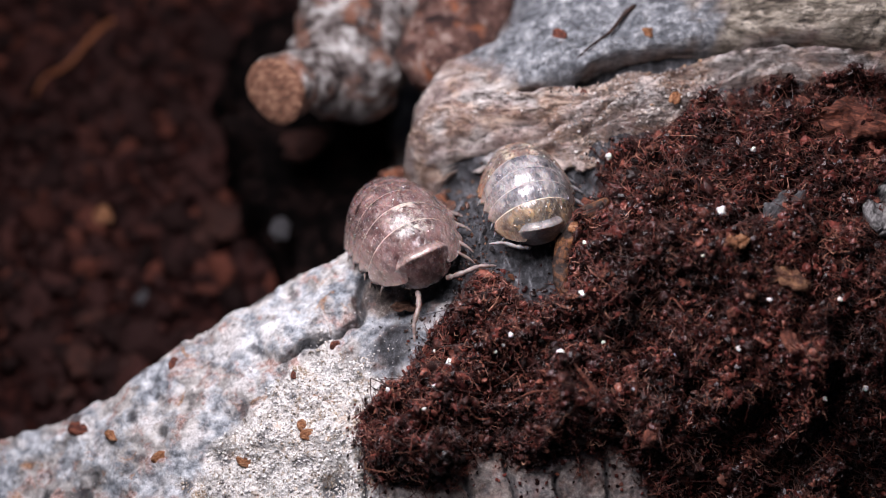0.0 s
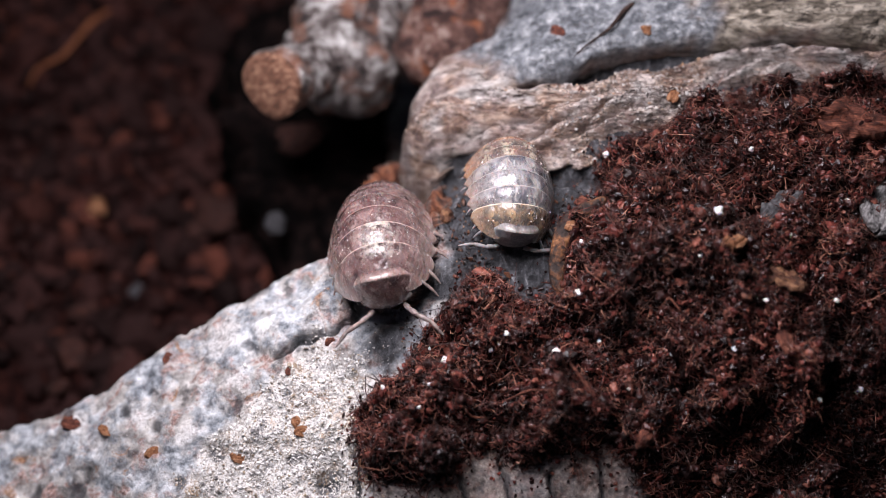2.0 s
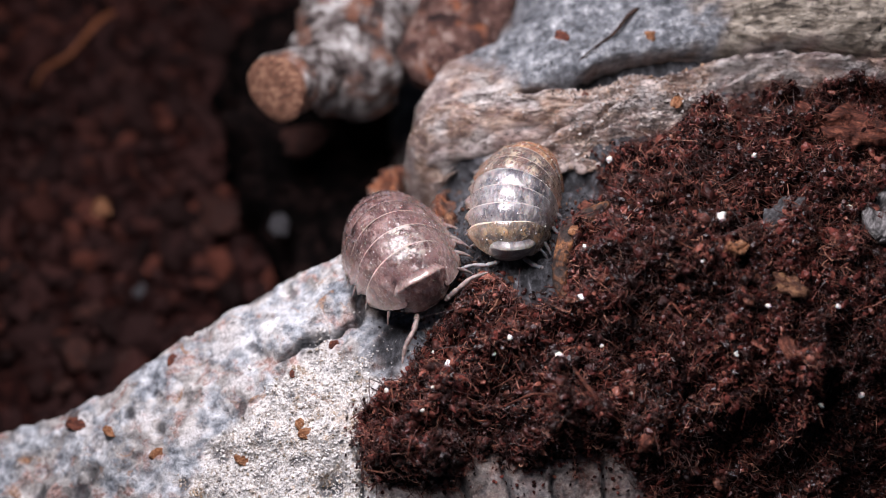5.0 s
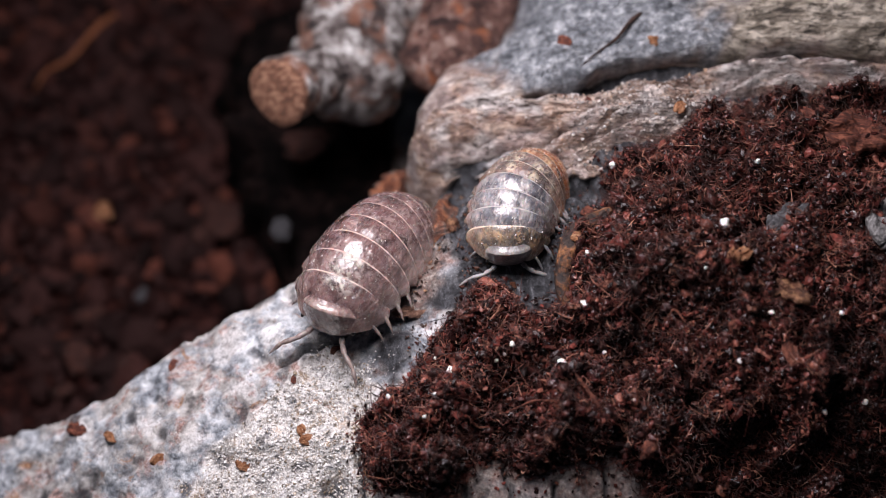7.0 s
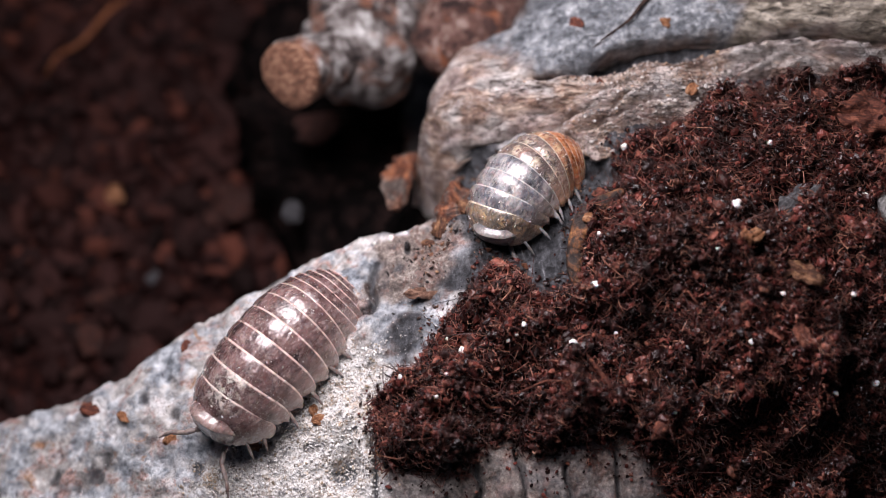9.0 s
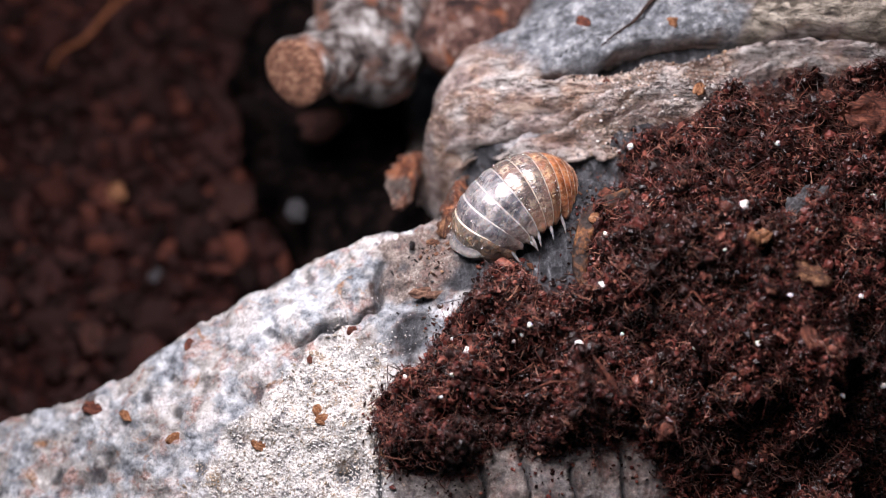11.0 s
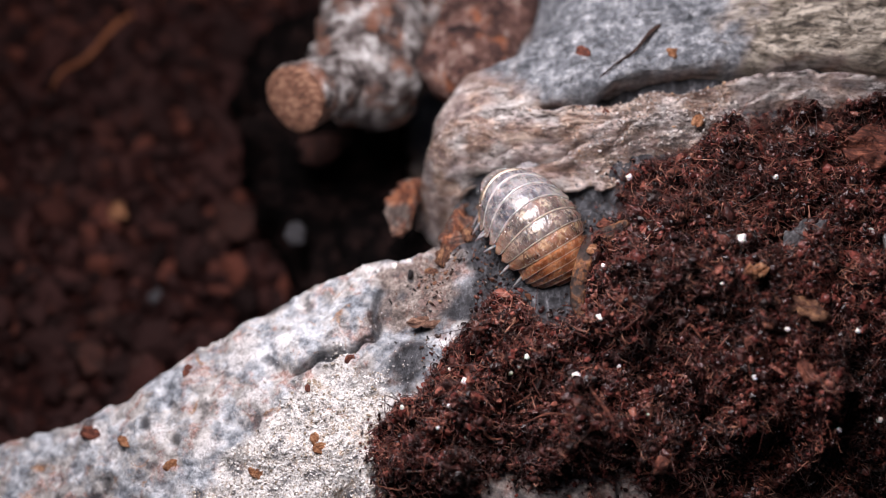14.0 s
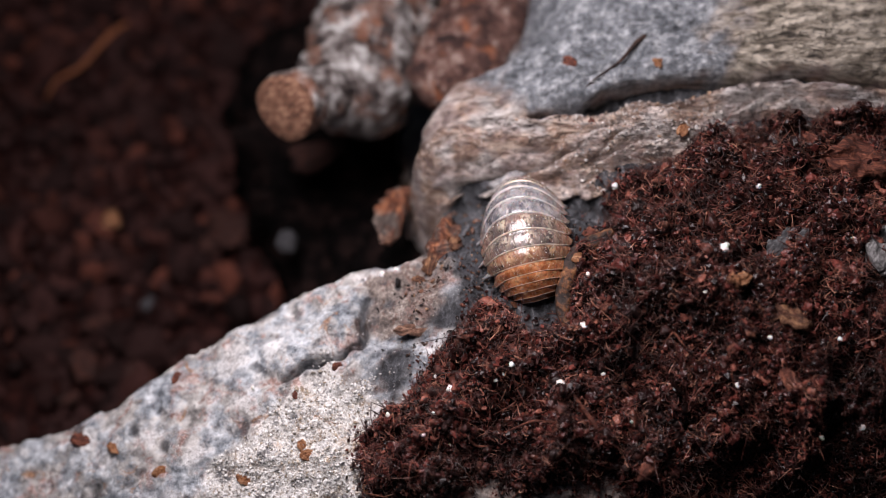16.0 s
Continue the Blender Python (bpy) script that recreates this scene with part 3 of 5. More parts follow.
def log():
    base = thing("fallen_log", "fallen log, pale lichen-crusted bark under weathered grey wood", "log")
    x, y, faces = sheet(spaced(-62, -34, 32, 72, 0.16, 1.2), spaced(-10, 17, 54, 80, 0.16, 1.2))
    z = log_height(x, y)
    lichen = ramp(inside(x, y, [(-15, 14), (-16.5, 24), (-11.5, 29.5), (-7.5, 32.0), (-4.6, 30.6), (-3.6, 27.5), (-4.6, 24), (-4.8, 14)]) + 1.1 * rugged(x * 0.5, y * 0.5, seed=91, octaves=4, rough=0.6), -0.7, 0.7)
    char_shade = ramp(inside(x, y, [(-4.5, 33.0), (-6.0, 31.4), (-3.0, 29.5), (-1.6, 32), (-1.4, 34), (0.2, 35.6), (0.0, 38), (-0.6, 41.5), (-0.6, 45.5), (9, 45.5), (11.5, 40), (8, 36), (9, 30), (5, 29), (2.5, 33), (-2.5, 33.4)])
                + 0.8 * rugged(x * 0.6, y * 0.6, seed=93, octaves=4, rough=0.6), -0.6, 0.9)
    tan = ramp(inside(x, y, [(-5.2, 38.4), (-5.6, 33.4), (-2.5, 33.2), (0.6, 34.6), (0.4, 38), (-0.5, 41.5), (-2.0, 39.5)]) + 0.9 * rugged(x * 0.6, y * 0.6, seed=97, octaves=4, rough=0.6), -0.6, 0.6) * 0.9
    # shade in cracks, pits and the ridge hollow is painted in the charcoal tone
    crack = np.exp(-(line_way(x + 0.3 * wave(x, y, seed=5), y + 0.3 * wave(x, y, seed=6), [(-10.2, 31.2), (-8.2, 32.4), (-6.2, 33.0), (-5.4, 33.2), (-5.3, 36.2)]) / (0.28 + 0.2 * wave(x * 0.9, y * 0.9, seed=7))) ** 2)
    char_shade = np.maximum(np.maximum(char_shade, crack), ramp(y - 41.5, 0, 1) * ramp(x, 3, 6))
    for line in FOOT_CRACKS:
        char_shade = np.maximum(char_shade, np.exp(-(line_way(x + 0.3 * wave(x, y, seed=5), y + 0.3 * wave(x, y, seed=6), line) / 0.2) ** 2))
    for px, py, r in PITS:
        char_shade = np.maximum(char_shade, ramp(0.85 * r - np.hypot(x - px, (y - py) * 0.9) + 0.3 * r * rugged(x * 1.6, y * 1.6, seed=98, octaves=3), -0.15, 0.2) * 0.85)
    white = ramp(1.0 - np.hypot(x + 11.3, (y - 33.7) * 1.2) + 0.35 * rugged(x * 1.2, y * 1.2, seed=99, octaves=4, rough=0.6), 0.0, 0.35)
    tan = np.maximum(tan, 0.75 * ramp(inside(x, y, [(-4.2, 26), (-4.3, 8), (60, 8), (60, 25), (5, 27)]), -0.5, 0.8))
    # the log's foot is darkened in colour for the soil's overhang shade
    child("bark", mesh_of("bark", np.stack([x, y, z], 1), faces, BARK, masks={"lichen": lichen * (1 - char_shade), "char_shade": np.maximum(char_shade, 0.15 * ramp(25.5 - y, 0, 1) * ramp(x, -4.6, -3.6) + 0.3 * ramp(26 - y, 0, 1) * ramp(x, 9.5, 12)), "tan": tan, "white": white}), base, "grey bark with a white lichen crust")
    x, y, faces = sheet(spaced(-8, -5, 31, 64, 0.14, 1.2), spaced(38, 40, 62, 80, 0.14, 1.2))
    z = ridge_height(x, y)
    v = np.clip(x, -5, 31) - 4.4
    drop = np.clip(28.1 + 0.22 * v - 0.004 * v * v + 0.06 * (y - 47) - z - 2.3, 0, 4)
    under = y + 1.5 * drop * ramp(46.8 - y, 0, 1.5) * ramp(x, -0.5, 2.5) * np.maximum(ramp(15.5 - x, 0, 3), ramp(x - 19, 0, 2))  # the front of the wood overhangs a hollow
    cy = np.interp(x, [p[0] for p in CREVICE], [p[1] for p in CREVICE])
    under = under + (1.0 * np.exp(-((y - cy + 0.05) / 0.3) ** 2) - 0.4 * np.exp(-((y - cy - 0.7) / 0.3) ** 2)) * ramp(x, 3, 7)  # bark overhangs the crevice
    n = 0.9 * rugged(x * 0.5, y * 0.5, seed=95, octaves=4, rough=0.6)
    skin = ramp(y - cy + n * 0.6, -0.2, 0.6) * ramp(17.5 - x + 1.5 * n + 0.5 * (y - 52), -1.5, 1.5) * ramp(x - 2.5 + n + 0.7 * (y - 52), -1.0, 1.5)
    olive = ramp(y - cy + n * 0.5, 0, 0.6) * (1 - skin) * ramp(x, 12, 16)
    child("wood_ridge", mesh_of("wood_ridge", np.stack([x, under, z], 1), faces, WOOD, masks={"skin": skin, "olive": olive}), base, "weathered fibrous wood split by a crevice")
    for name, line, radii, seed, mat, label in (
        ("broken_branch", [(-4.5, 74, 14.6), (-6.6, 64, 17.2), (-7.4, 59.2, 18.2), (-7.2, 56.0, 18.8), (-7.0, 54.6, 18.8)], (5.8, 5.0, 4.8, 4.0, 1.8), 101, BRANCH, "broken branch in cracked grey bark"),
        ("side_branch", [(6, 74, 17), (3.0, 64, 18.8), (0.8, 59.0, 19.6), (-0.4, 56.6, 19.8), (-1.0, 55.4, 19.2)], (4.5, 4.4, 4.0, 3.3, 1.6), 111, RED_BRANCH, "side branch in reddish rotten bark"),
        # added mass whose near-black colour makes the shade beside the log
        ("shade_mass", [(-13.0, 72, 2), (-13.0, 62, 3.5), (-11.0, 54, 2), (-7.0, 49, 4), (-2.0, 46, 9), (3, 45, 14)], (6.5, 7.0, 5.5, 5.0, 5.0, 4.0), 121, GAP_SHADE, "rough near-black mass standing for the shade in the gap"),
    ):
        child(name, tube(name, line, radii, mat, 48, 90, seed, 0.3 if name == "shade_mass" else 0.16), base, label)
    return base


def tube(name, line, radii, mat, around=12, along=24, seed=0, rough=0.16):
    """A rounded, uneven rod along a line of corners."""
    p = np.array(line, float)
    s = np.linspace(0, len(p) - 1, along)
    c = np.stack([np.interp(s, range(len(p)), p[:, n]) for n in range(3)], 1)
    for _ in range(along // 8):
        c[1:-1] = (c[:-2] + 2 * c[1:-1] + c[2:]) / 4
    r = np.interp(s, range(len(p)), radii)
    ahead = np.gradient(c, axis=0)
    ahead /= np.linalg.norm(ahead, axis=1)[:, None]
    side = np.cross(ahead, (0.13, 0.21, 1.0))
    side /= np.linalg.norm(side, axis=1)[:, None]
    up = np.cross(side, ahead)
    a = np.arange(around) * 2 * np.pi / around
    out = side[:, None] * np.cos(a)[None, :, None] + up[:, None] * np.sin(a)[None, :, None]
    flat = c[:, None] + out * r[:, None, None]
    bumps = rugged(flat[..., 0] * 0.35, flat[..., 1] * 0.35, flat[..., 2] * 0.35, seed, 4, 0.6) if rough else 0 * flat[..., 0]
    v = (c[:, None] + out * (r[:, None] * (1 + rough * bumps))[..., None]).reshape(-1, 3)
    v = np.concatenate([v, c[:1], c[-1:]])
    i, j = np.meshgrid(np.arange(along - 1), np.arange(around), indexing="ij")
    k = (j + 1) % around
    faces = np.stack([i * around + j, i * around + k, (i + 1) * around + k, (i + 1) * around + j], -1).reshape(-1, 4).tolist()
    last = (along - 1) * around
    faces += [[along * around, (n + 1) % around, n] for n in range(around)] + [[along * around + 1, last + n, last + (n + 1) % around] for n in range(around)]
    return mesh_of(name, v, faces, mat)


GROUND, LOG = ground(), log()


# ---- soil ----
ICO = [(0, 0, 1)] + [(0.894 * math.cos(a), 0.894 * math.sin(a), 0.447) for a in np.arange(5) * 2 * np.pi / 5] + [(0.894 * math.cos(a), 0.894 * math.sin(a), -0.447) for a in (np.arange(5) + 0.5) * 2 * np.pi / 5] + [(0, 0, -1)]
ICO_FACES = [(0, 1 + n, 1 + (n + 1) % 5) for n in range(5)] + [(1 + n, 6 + n, 1 + (n + 1) % 5) for n in range(5)] + [(1 + (n + 1) % 5, 6 + n, 6 + (n + 1) % 5) for n in range(5)] + [(11, 6 + (n + 1) % 5, 6 + n) for n in range(5)]
rng = np.random.default_rng(4)


def turns(n):
    """n random turns."""
    q = rng.normal(size=(n, 4))
    w, x, y, z = (q / np.linalg.norm(q, axis=1)[:, None]).T
    return np.stack([1 - 2 * (y * y + z * z), 2 * (x * y - z * w), 2 * (x * z + y * w), 2 * (x * y + z * w), 1 - 2 * (x * x + z * z), 2 * (y * z - x * w), 2 * (x * z - y * w), 2 * (y * z + x * w), 1 - 2 * (x * x + y * y)], 1).reshape(n, 3, 3)


def lump_mesh(name, size, mat, flat, seed, rounds=2, uneven=0.42):
    """One uneven lump."""
    v, old = np.array(ICO), ICO_FACES
    for _ in range(rounds):
        mids, faces, key = [], [], {}
        for a, b, c in old:
            ids = []
            for p, q in ((a, b), (b, c), (c, a)):
                k = (min(p, q), max(p, q))
                if k not in key:
                    key[k] = len(v) + len(mids)
                    mids.append((v[p] + v[q]) / 2)
                ids.append(key[k])
            faces += [[a, ids[0], ids[2]], [b, ids[1], ids[0]], [c, ids[2], ids[1]], ids]
        v = np.concatenate([v, np.array(mids)])
        v, old = v / np.linalg.norm(v, axis=1)[:, None], faces
    v = v * (1 + uneven * rugged(v[:, 0] * 1.6 + seed, v[:, 1] * 1.6, v[:, 2] * 1.6, 17 + seed, 3, 0.6))[:, None] * np.array(flat) * size
    return mesh_of(name, v, faces, mat)


def crumbs(name, places, sizes, mat, flat=(1.0, 0.8, 0.55), jitter=0.35, smooth=False):
    """Many small uneven lumps in one mesh."""
    n = len(places)
    v = np.array(ICO)[None] * (1 + jitter * rng.uniform(-1, 1, (n, 12, 1))) * (np.array(flat) * rng.uniform(0.7, 1.3, (n, 3)))[:, None]
    v = np.einsum("nij,nkj->nki", turns(n), v) * sizes[:, None, None] + places[:, None]
    f = np.array(ICO_FACES)[None] + 12 * np.arange(n)[:, None, None]
    return mesh_of(name, v.reshape(-1, 3), f.reshape(-1, 3), mat, smooth)


def strands(name, places, lengths, radii, mat, lift=0.16, steps=5):
    """Many thin curled fibres in one mesh."""
    n = len(places)
    a = rng.uniform(0, 2 * np.pi, n)
    way = np.stack([np.cos(a), np.sin(a), rng.normal(0, lift, n)], 1)
    curl = rng.normal(0, 2.3, (n, 3)) * (1, 1, 0.7)
    s = np.linspace(-0.5, 0.5, steps)
    c = places[:, None] + lengths[:, None, None] * (way[:, None] * s[None, :, None] + curl[:, None] * (s**2 - 0.08)[None, :, None])
    ahead = np.gradient(c, axis=1)
    side = np.cross(ahead, (0.2, 0.1, 1.0))
    side /= np.linalg.norm(side, axis=2)[..., None] + 1e-9
    up = np.cross(side, ahead)
    up /= np.linalg.norm(up, axis=2)[..., None] + 1e-9
    r = radii[:, None] * np.array([0.35, 0.9, 1.0, 0.8, 0.25])[None]
    v = np.stack([c + (side * math.cos(q) + up * math.sin(q)) * r[..., None] for q in (0.3, 2.4, 4.5)], 2)
    i = np.arange(steps - 1)[:, None] * 3
    f = np.concatenate([np.stack([i + k, i + (k + 1) % 3, i + 3 + (k + 1) % 3, i + 3 + k], -1).reshape(-1, 4) for k in range(3)])
    f = (f[None] + 3 * steps * np.arange(n)[:, None, None]).reshape(-1, 4)
    return mesh_of(name, v.reshape(-1, 3), f, mat)


def scatter(n, low, high, keep):
    out = np.zeros((0, 2))
    while len(out) < n:
        p = rng.uniform(low, high, (2 * n, 2))
        out = np.concatenate([out, p[keep(p[:, 0], p[:, 1])]])
    return out[:n]


def soil():
    base = thing("soil_mound", "reddish-brown fibrous peat soil heaped on the log", "soil", kind="stuff")
    x, y, faces = sheet(spaced(-8, -7, 31, 66, 0.2, 1.2), spaced(5, 16, 50, 52, 0.2, 1.2))
    child("soil_bed", mesh_of("soil_bed", np.stack([x, y, soil_height(x, y)], 1), faces, EARTH), base, kind="stuff")
    near = scatter(34000, (-7, 16), (31, 49), lambda a, b: soil_edge(a, b) > -0.15)
    size = np.clip(np.exp(rng.normal(-2.1, 0.45, len(near))), 0.07, 0.6)
    z = soil_height(near[:, 0], near[:, 1]) + rng.uniform(-0.1, 0.45, len(near)) * np.minimum(1, size * 4)
    child("crumb", crumbs("crumb", np.column_stack([near, z]), size, CRUMB), base, kind="stuff")
    clump = scatter(1500, (-7, 16), (31, 49), lambda a, b: (soil_edge(a, b) > 0.1) & (rugged(a * 0.5, b * 0.5, seed=77, octaves=3) + 0.6 * rng.normal(size=len(a)) > 0.1))
    size = np.clip(np.exp(rng.normal(-1.7, 0.3, len(clump))), 0.12, 0.34)
    z = soil_height(clump[:, 0], clump[:, 1]) + rng.uniform(-0.1, 0.35, len(clump))
    child("clump", crumbs("clump", np.column_stack([clump, z]), size, CRUMB, (1.0, 0.7, 0.5), 0.55), base, kind="stuff")
    lumps = [lump_mesh("peat_crumb", 1.0, PIECE, (1.0, 0.7, 0.55), 300 + k, 1, 0.6) for k in range(10)]
    curls = [strands("peat_fibre", np.zeros((1, 3)), np.array([k]), np.array([0.045]), PIECE, 0.3) for k in (0.9, 1.2, 1.5, 1.8, 2.2, 1.0, 1.4)]
    for name, meshes, count, up in (("peat_crumb", lumps, 280, 0.3), ("peat_fibre", curls, 160, 0.5)):
        for k, (px, py) in enumerate(scatter(count, (-4, 23.5), (18, 42), lambda a, b: soil_edge(a, b) > 0.2)):
            ob = child(name, meshes[k % len(meshes)], base)
            size = float(np.clip(np.exp(rng.normal(-1.35, 0.3)), 0.18, 0.5)) if name == "peat_crumb" else float(rng.uniform(0.7, 1.2))
            ob.matrix_basis = pose(*(c * MM for c in (px, py, float(soil_height(px, py)) + up)), *rng.uniform(-40, 40, 2), rng.uniform(0, 360)) @ Matrix.Scale(size, 4)
    char_shade = scatter(800, (-4.5, 29), (10.5, 45), lambda a, b: (soil_edge(a, b) < 0) & (inside(a, b, [(-4.5, 33.0), (-1.6, 31.5), (0.2, 35.0), (5.5, 32.0), (8, 36), (10, 40), (9, 44), (0, 44.5), (-1.0, 39), (-3, 37)]) + 0.8 * rng.normal(size=len(a)) > 0) & (rugged(a * 0.6, b * 0.6, seed=79, octaves=3) > -0.1))
    child("rot_crumb", crumbs("rot_crumb", np.column_stack([char_shade, log_height(char_shade[:, 0], char_shade[:, 1]) + 0.06]), np.clip(np.exp(rng.normal(-2.4, 0.5, len(char_shade))), 0.04, 0.35), ROT, (1.0, 0.7, 0.45), 0.5), base, "charred and rusty crumbs of rotten bark", kind="stuff")
    loose = scatter(500, (-9, 15), (31, 49), lambda a, b: (soil_edge(a, b) > -1.3) & (soil_edge(a, b) < 0))
    z = log_height(loose[:, 0], loose[:, 1]) + 0.06
    child("loose_crumb", crumbs("loose_crumb", np.column_stack([loose, z]), np.clip(np.exp(rng.normal(-2.2, 0.4, 500)), 0.06, 0.3), CRUMB), base, kind="stuff")
    near = scatter(24000, (-7, 16), (31, 49), lambda a, b: soil_edge(a, b) > -0.3)
    z = soil_height(near[:, 0], near[:, 1]) + rng.uniform(0.05, 0.5, len(near))
    z = np.where(soil_edge(near[:, 0], near[:, 1]) > 0, z, log_height(near[:, 0], near[:, 1]) + 0.1)
    child("fibre", strands("fibre", np.column_stack([near, z]), np.clip(np.exp(rng.normal(-0.75, 0.5, len(near))), 0.2, 2.4), np.clip(np.exp(rng.normal(-3.6, 0.35, len(near))), 0.014, 0.08), FIBRE), base, kind="stuff")
    far = scatter(6000, (31, 6), (60, 46), lambda a, b: soil_edge(a, b) > 0)
    child("far_crumb", crumbs("far_crumb", np.column_stack([far, soil_height(far[:, 0], far[:, 1])]), rng.uniform(0.25, 0.6, len(far)), CRUMB), base, kind="stuff")
    return base


def floor_litter():
    base = thing("floor_litter", "dark crumbs and reddish bark bits on the soil floor", "litter", kind="stuff")
    p = scatter(6500, (-70, 26), (12, 105), lambda a, b: a < 100)
    z = 0.9 * rugged(p[:, 0] * 0.12, p[:, 1] * 0.12, seed=81, octaves=3) + 0.6
    child("crumb", crumbs("floor_crumb", np.column_stack([p, z]), np.clip(np.exp(rng.normal(-0.35, 0.5, len(p))), 0.3, 2.2), FLOOR_CRUMB), base, kind="stuff")
    return base


def lichen():
    """Granules of the pale lichen crust, and scattered grit over the rest of the bark."""
    ring = [(-15, 14), (-16.5, 24), (-11.5, 29.5), (-7.5, 32.0), (-4.6, 30.6), (-3.6, 27.5), (-4.6, 24), (-4.8, 14)]
    p = scatter(15000, (-18, 16), (-3, 33), lambda a, b: (inside(a, b, ring) + 1.3 * rugged(a * 0.5, b * 0.5, seed=91, octaves=4, rough=0.6) + 0.5 * rng.normal(size=len(a)) > 0.2) & (soil_edge(a, b) < 0.1))
    size = np.clip(np.exp(rng.normal(-2.85, 0.4, len(p))), 0.03, 0.16)
    z = log_height(p[:, 0], p[:, 1]) + 0.1 * size
    child("lichen", crumbs("lichen", np.column_stack([p, z]), size, LICHEN, (1, 0.9, 0.6)), LOG, "granular white lichen crust", kind="stuff")
    p = scatter(3200, (2, 43.5), (18, 50), lambda a, b: (inside(a, b, RIDGE_RING) > 0.5) & (ramp(a, 4, 11) + 0.5 * rugged(a * 0.5, b * 0.6, seed=88, octaves=3) > 0.45) & (np.interp(a, [c[0] for c in CREVICE], [c[1] for c in CREVICE]) - b > 0.3) & (soil_edge(a, b) < 0.3))
    size = np.clip(np.exp(rng.normal(-2.9, 0.45, len(p))), 0.025, 0.15)
    child("crust", crumbs("crust", np.column_stack([p, ridge_height(p[:, 0], p[:, 1]) + 0.1 * size]), size, CRUST, (1, 0.8, 0.5)), LOG, "pale scaly crust on the wood", kind="stuff")
    p = scatter(1100, (-32, 17), (2, 40), lambda a, b: (inside(a, b, LOG_RING) > 0.1) & (soil_edge(a, b) < 0) & (wave(a * 0.4, b * 0.4, seed=99) > -0.2))
    size = np.clip(np.exp(rng.normal(-3.3, 0.4, len(p))), 0.025, 0.11)
    child("grit", crumbs("grit", np.column_stack([p, log_height(p[:, 0], p[:, 1]) + 0.3 * size]), size, LICHEN, (1, 0.9, 0.5)), LOG, "pale grit on the bark", kind="stuff")


SOIL, LITTER = soil(), floor_litter()
lichen()


# ---- woodlice ----
PLATES = [("head", 0.0, 0.095)] + [("back_plate", a, b) for a, b in ((0.085, 0.205), (0.205, 0.30), (0.30, 0.395), (0.395, 0.49), (0.49, 0.58), (0.58, 0.665), (0.665, 0.74))]
PLATES += [("tail_plate", a, b) for a, b in ((0.74, 0.785), (0.785, 0.83), (0.83, 0.872), (0.872, 0.912), (0.912, 0.95))] + [("telson", 0.95, 1.0)]


def body_wide(u):
    return (1 - np.abs(1 - 2 * u) ** 2.7) ** 0.42 * (1 - 0.16 * np.clip((u - 0.68) / 0.32, 0, 1))


def closed_grid(name, rows, masks, mat):
    """A curved sheet of rows, closed underneath."""
    na, v = len(rows[0]), np.concatenate(rows)
    i, j = np.meshgrid(np.arange(len(rows) - 1), np.arange(na - 1), indexing="ij")
    f = np.stack([i * na + j, (i + 1) * na + j, (i + 1) * na + j + 1, i * na + j + 1], -1).reshape(-1, 4).tolist()
    f += [[k * na, k * na + na - 1, (k + 1) * na + na - 1, (k + 1) * na] for k in range(len(rows) - 1)]
    n = len(v)
    v = np.concatenate([v, rows[0], rows[-1]])
    f += [list(range(n, n + na)), list(range(n + na, n + 2 * na))[::-1]]
    return mesh_of(name, v, f, mat, masks={key: np.concatenate(values + [0.15 * values[0], 0 * values[-1]]) for key, values in masks.items()})


def head_mesh(long, wide, high, mat):
    """The broad low shield of the head, with a raised pale border."""
    t = np.linspace(-1, 1, 33)
    half, rows, rims, bare = 0.295 * wide, [], [], []
    for s in (0.0, 0.05, 0.1, 0.15, 0.22, 0.35, 0.5, 0.62, 0.74, 0.82, 0.88, 0.94, 1.0):
        x = np.interp(s, (0, 0.1, 0.5, 0.74, 0.88, 1.0), (-0.045, 0.0, 0.046, 0.074, 0.090, 0.080)) * long
        z = np.interp(s, (0, 0.1, 0.5, 0.74, 0.88, 1.0), (0.76, 0.84, 0.64, 0.44, 0.28, 0.08)) * high
        w = half * np.interp(s, (0, 0.15, 0.6, 0.88, 1.0), (0.92, 1.0, 1.0, 0.86, 0.6))
        edge = np.exp(-((s - 0.09) / 0.05) ** 2) + np.exp(-((np.abs(t) - 0.97) / 0.06) ** 2) * (s < 0.8) + 0.7 * np.exp(-((s - 0.80) / 0.05) ** 2)
        edge = 0.55 * np.clip(edge, 0, 1)
        fall = np.abs(t) ** 3.2
        rows.append(np.stack([x - 0.022 * long * np.abs(t) ** 2.4 * (1 + s), w * t, z * (1 - 0.42 * fall) + 0.022 * high * edge - 0.45 * high], 1))
        rims.append(edge)
        bare.append(0 * t)
    return closed_grid("head", rows, {"rim": rims, "flank": bare, "spot": bare, "dusty_sheen": bare}, mat)


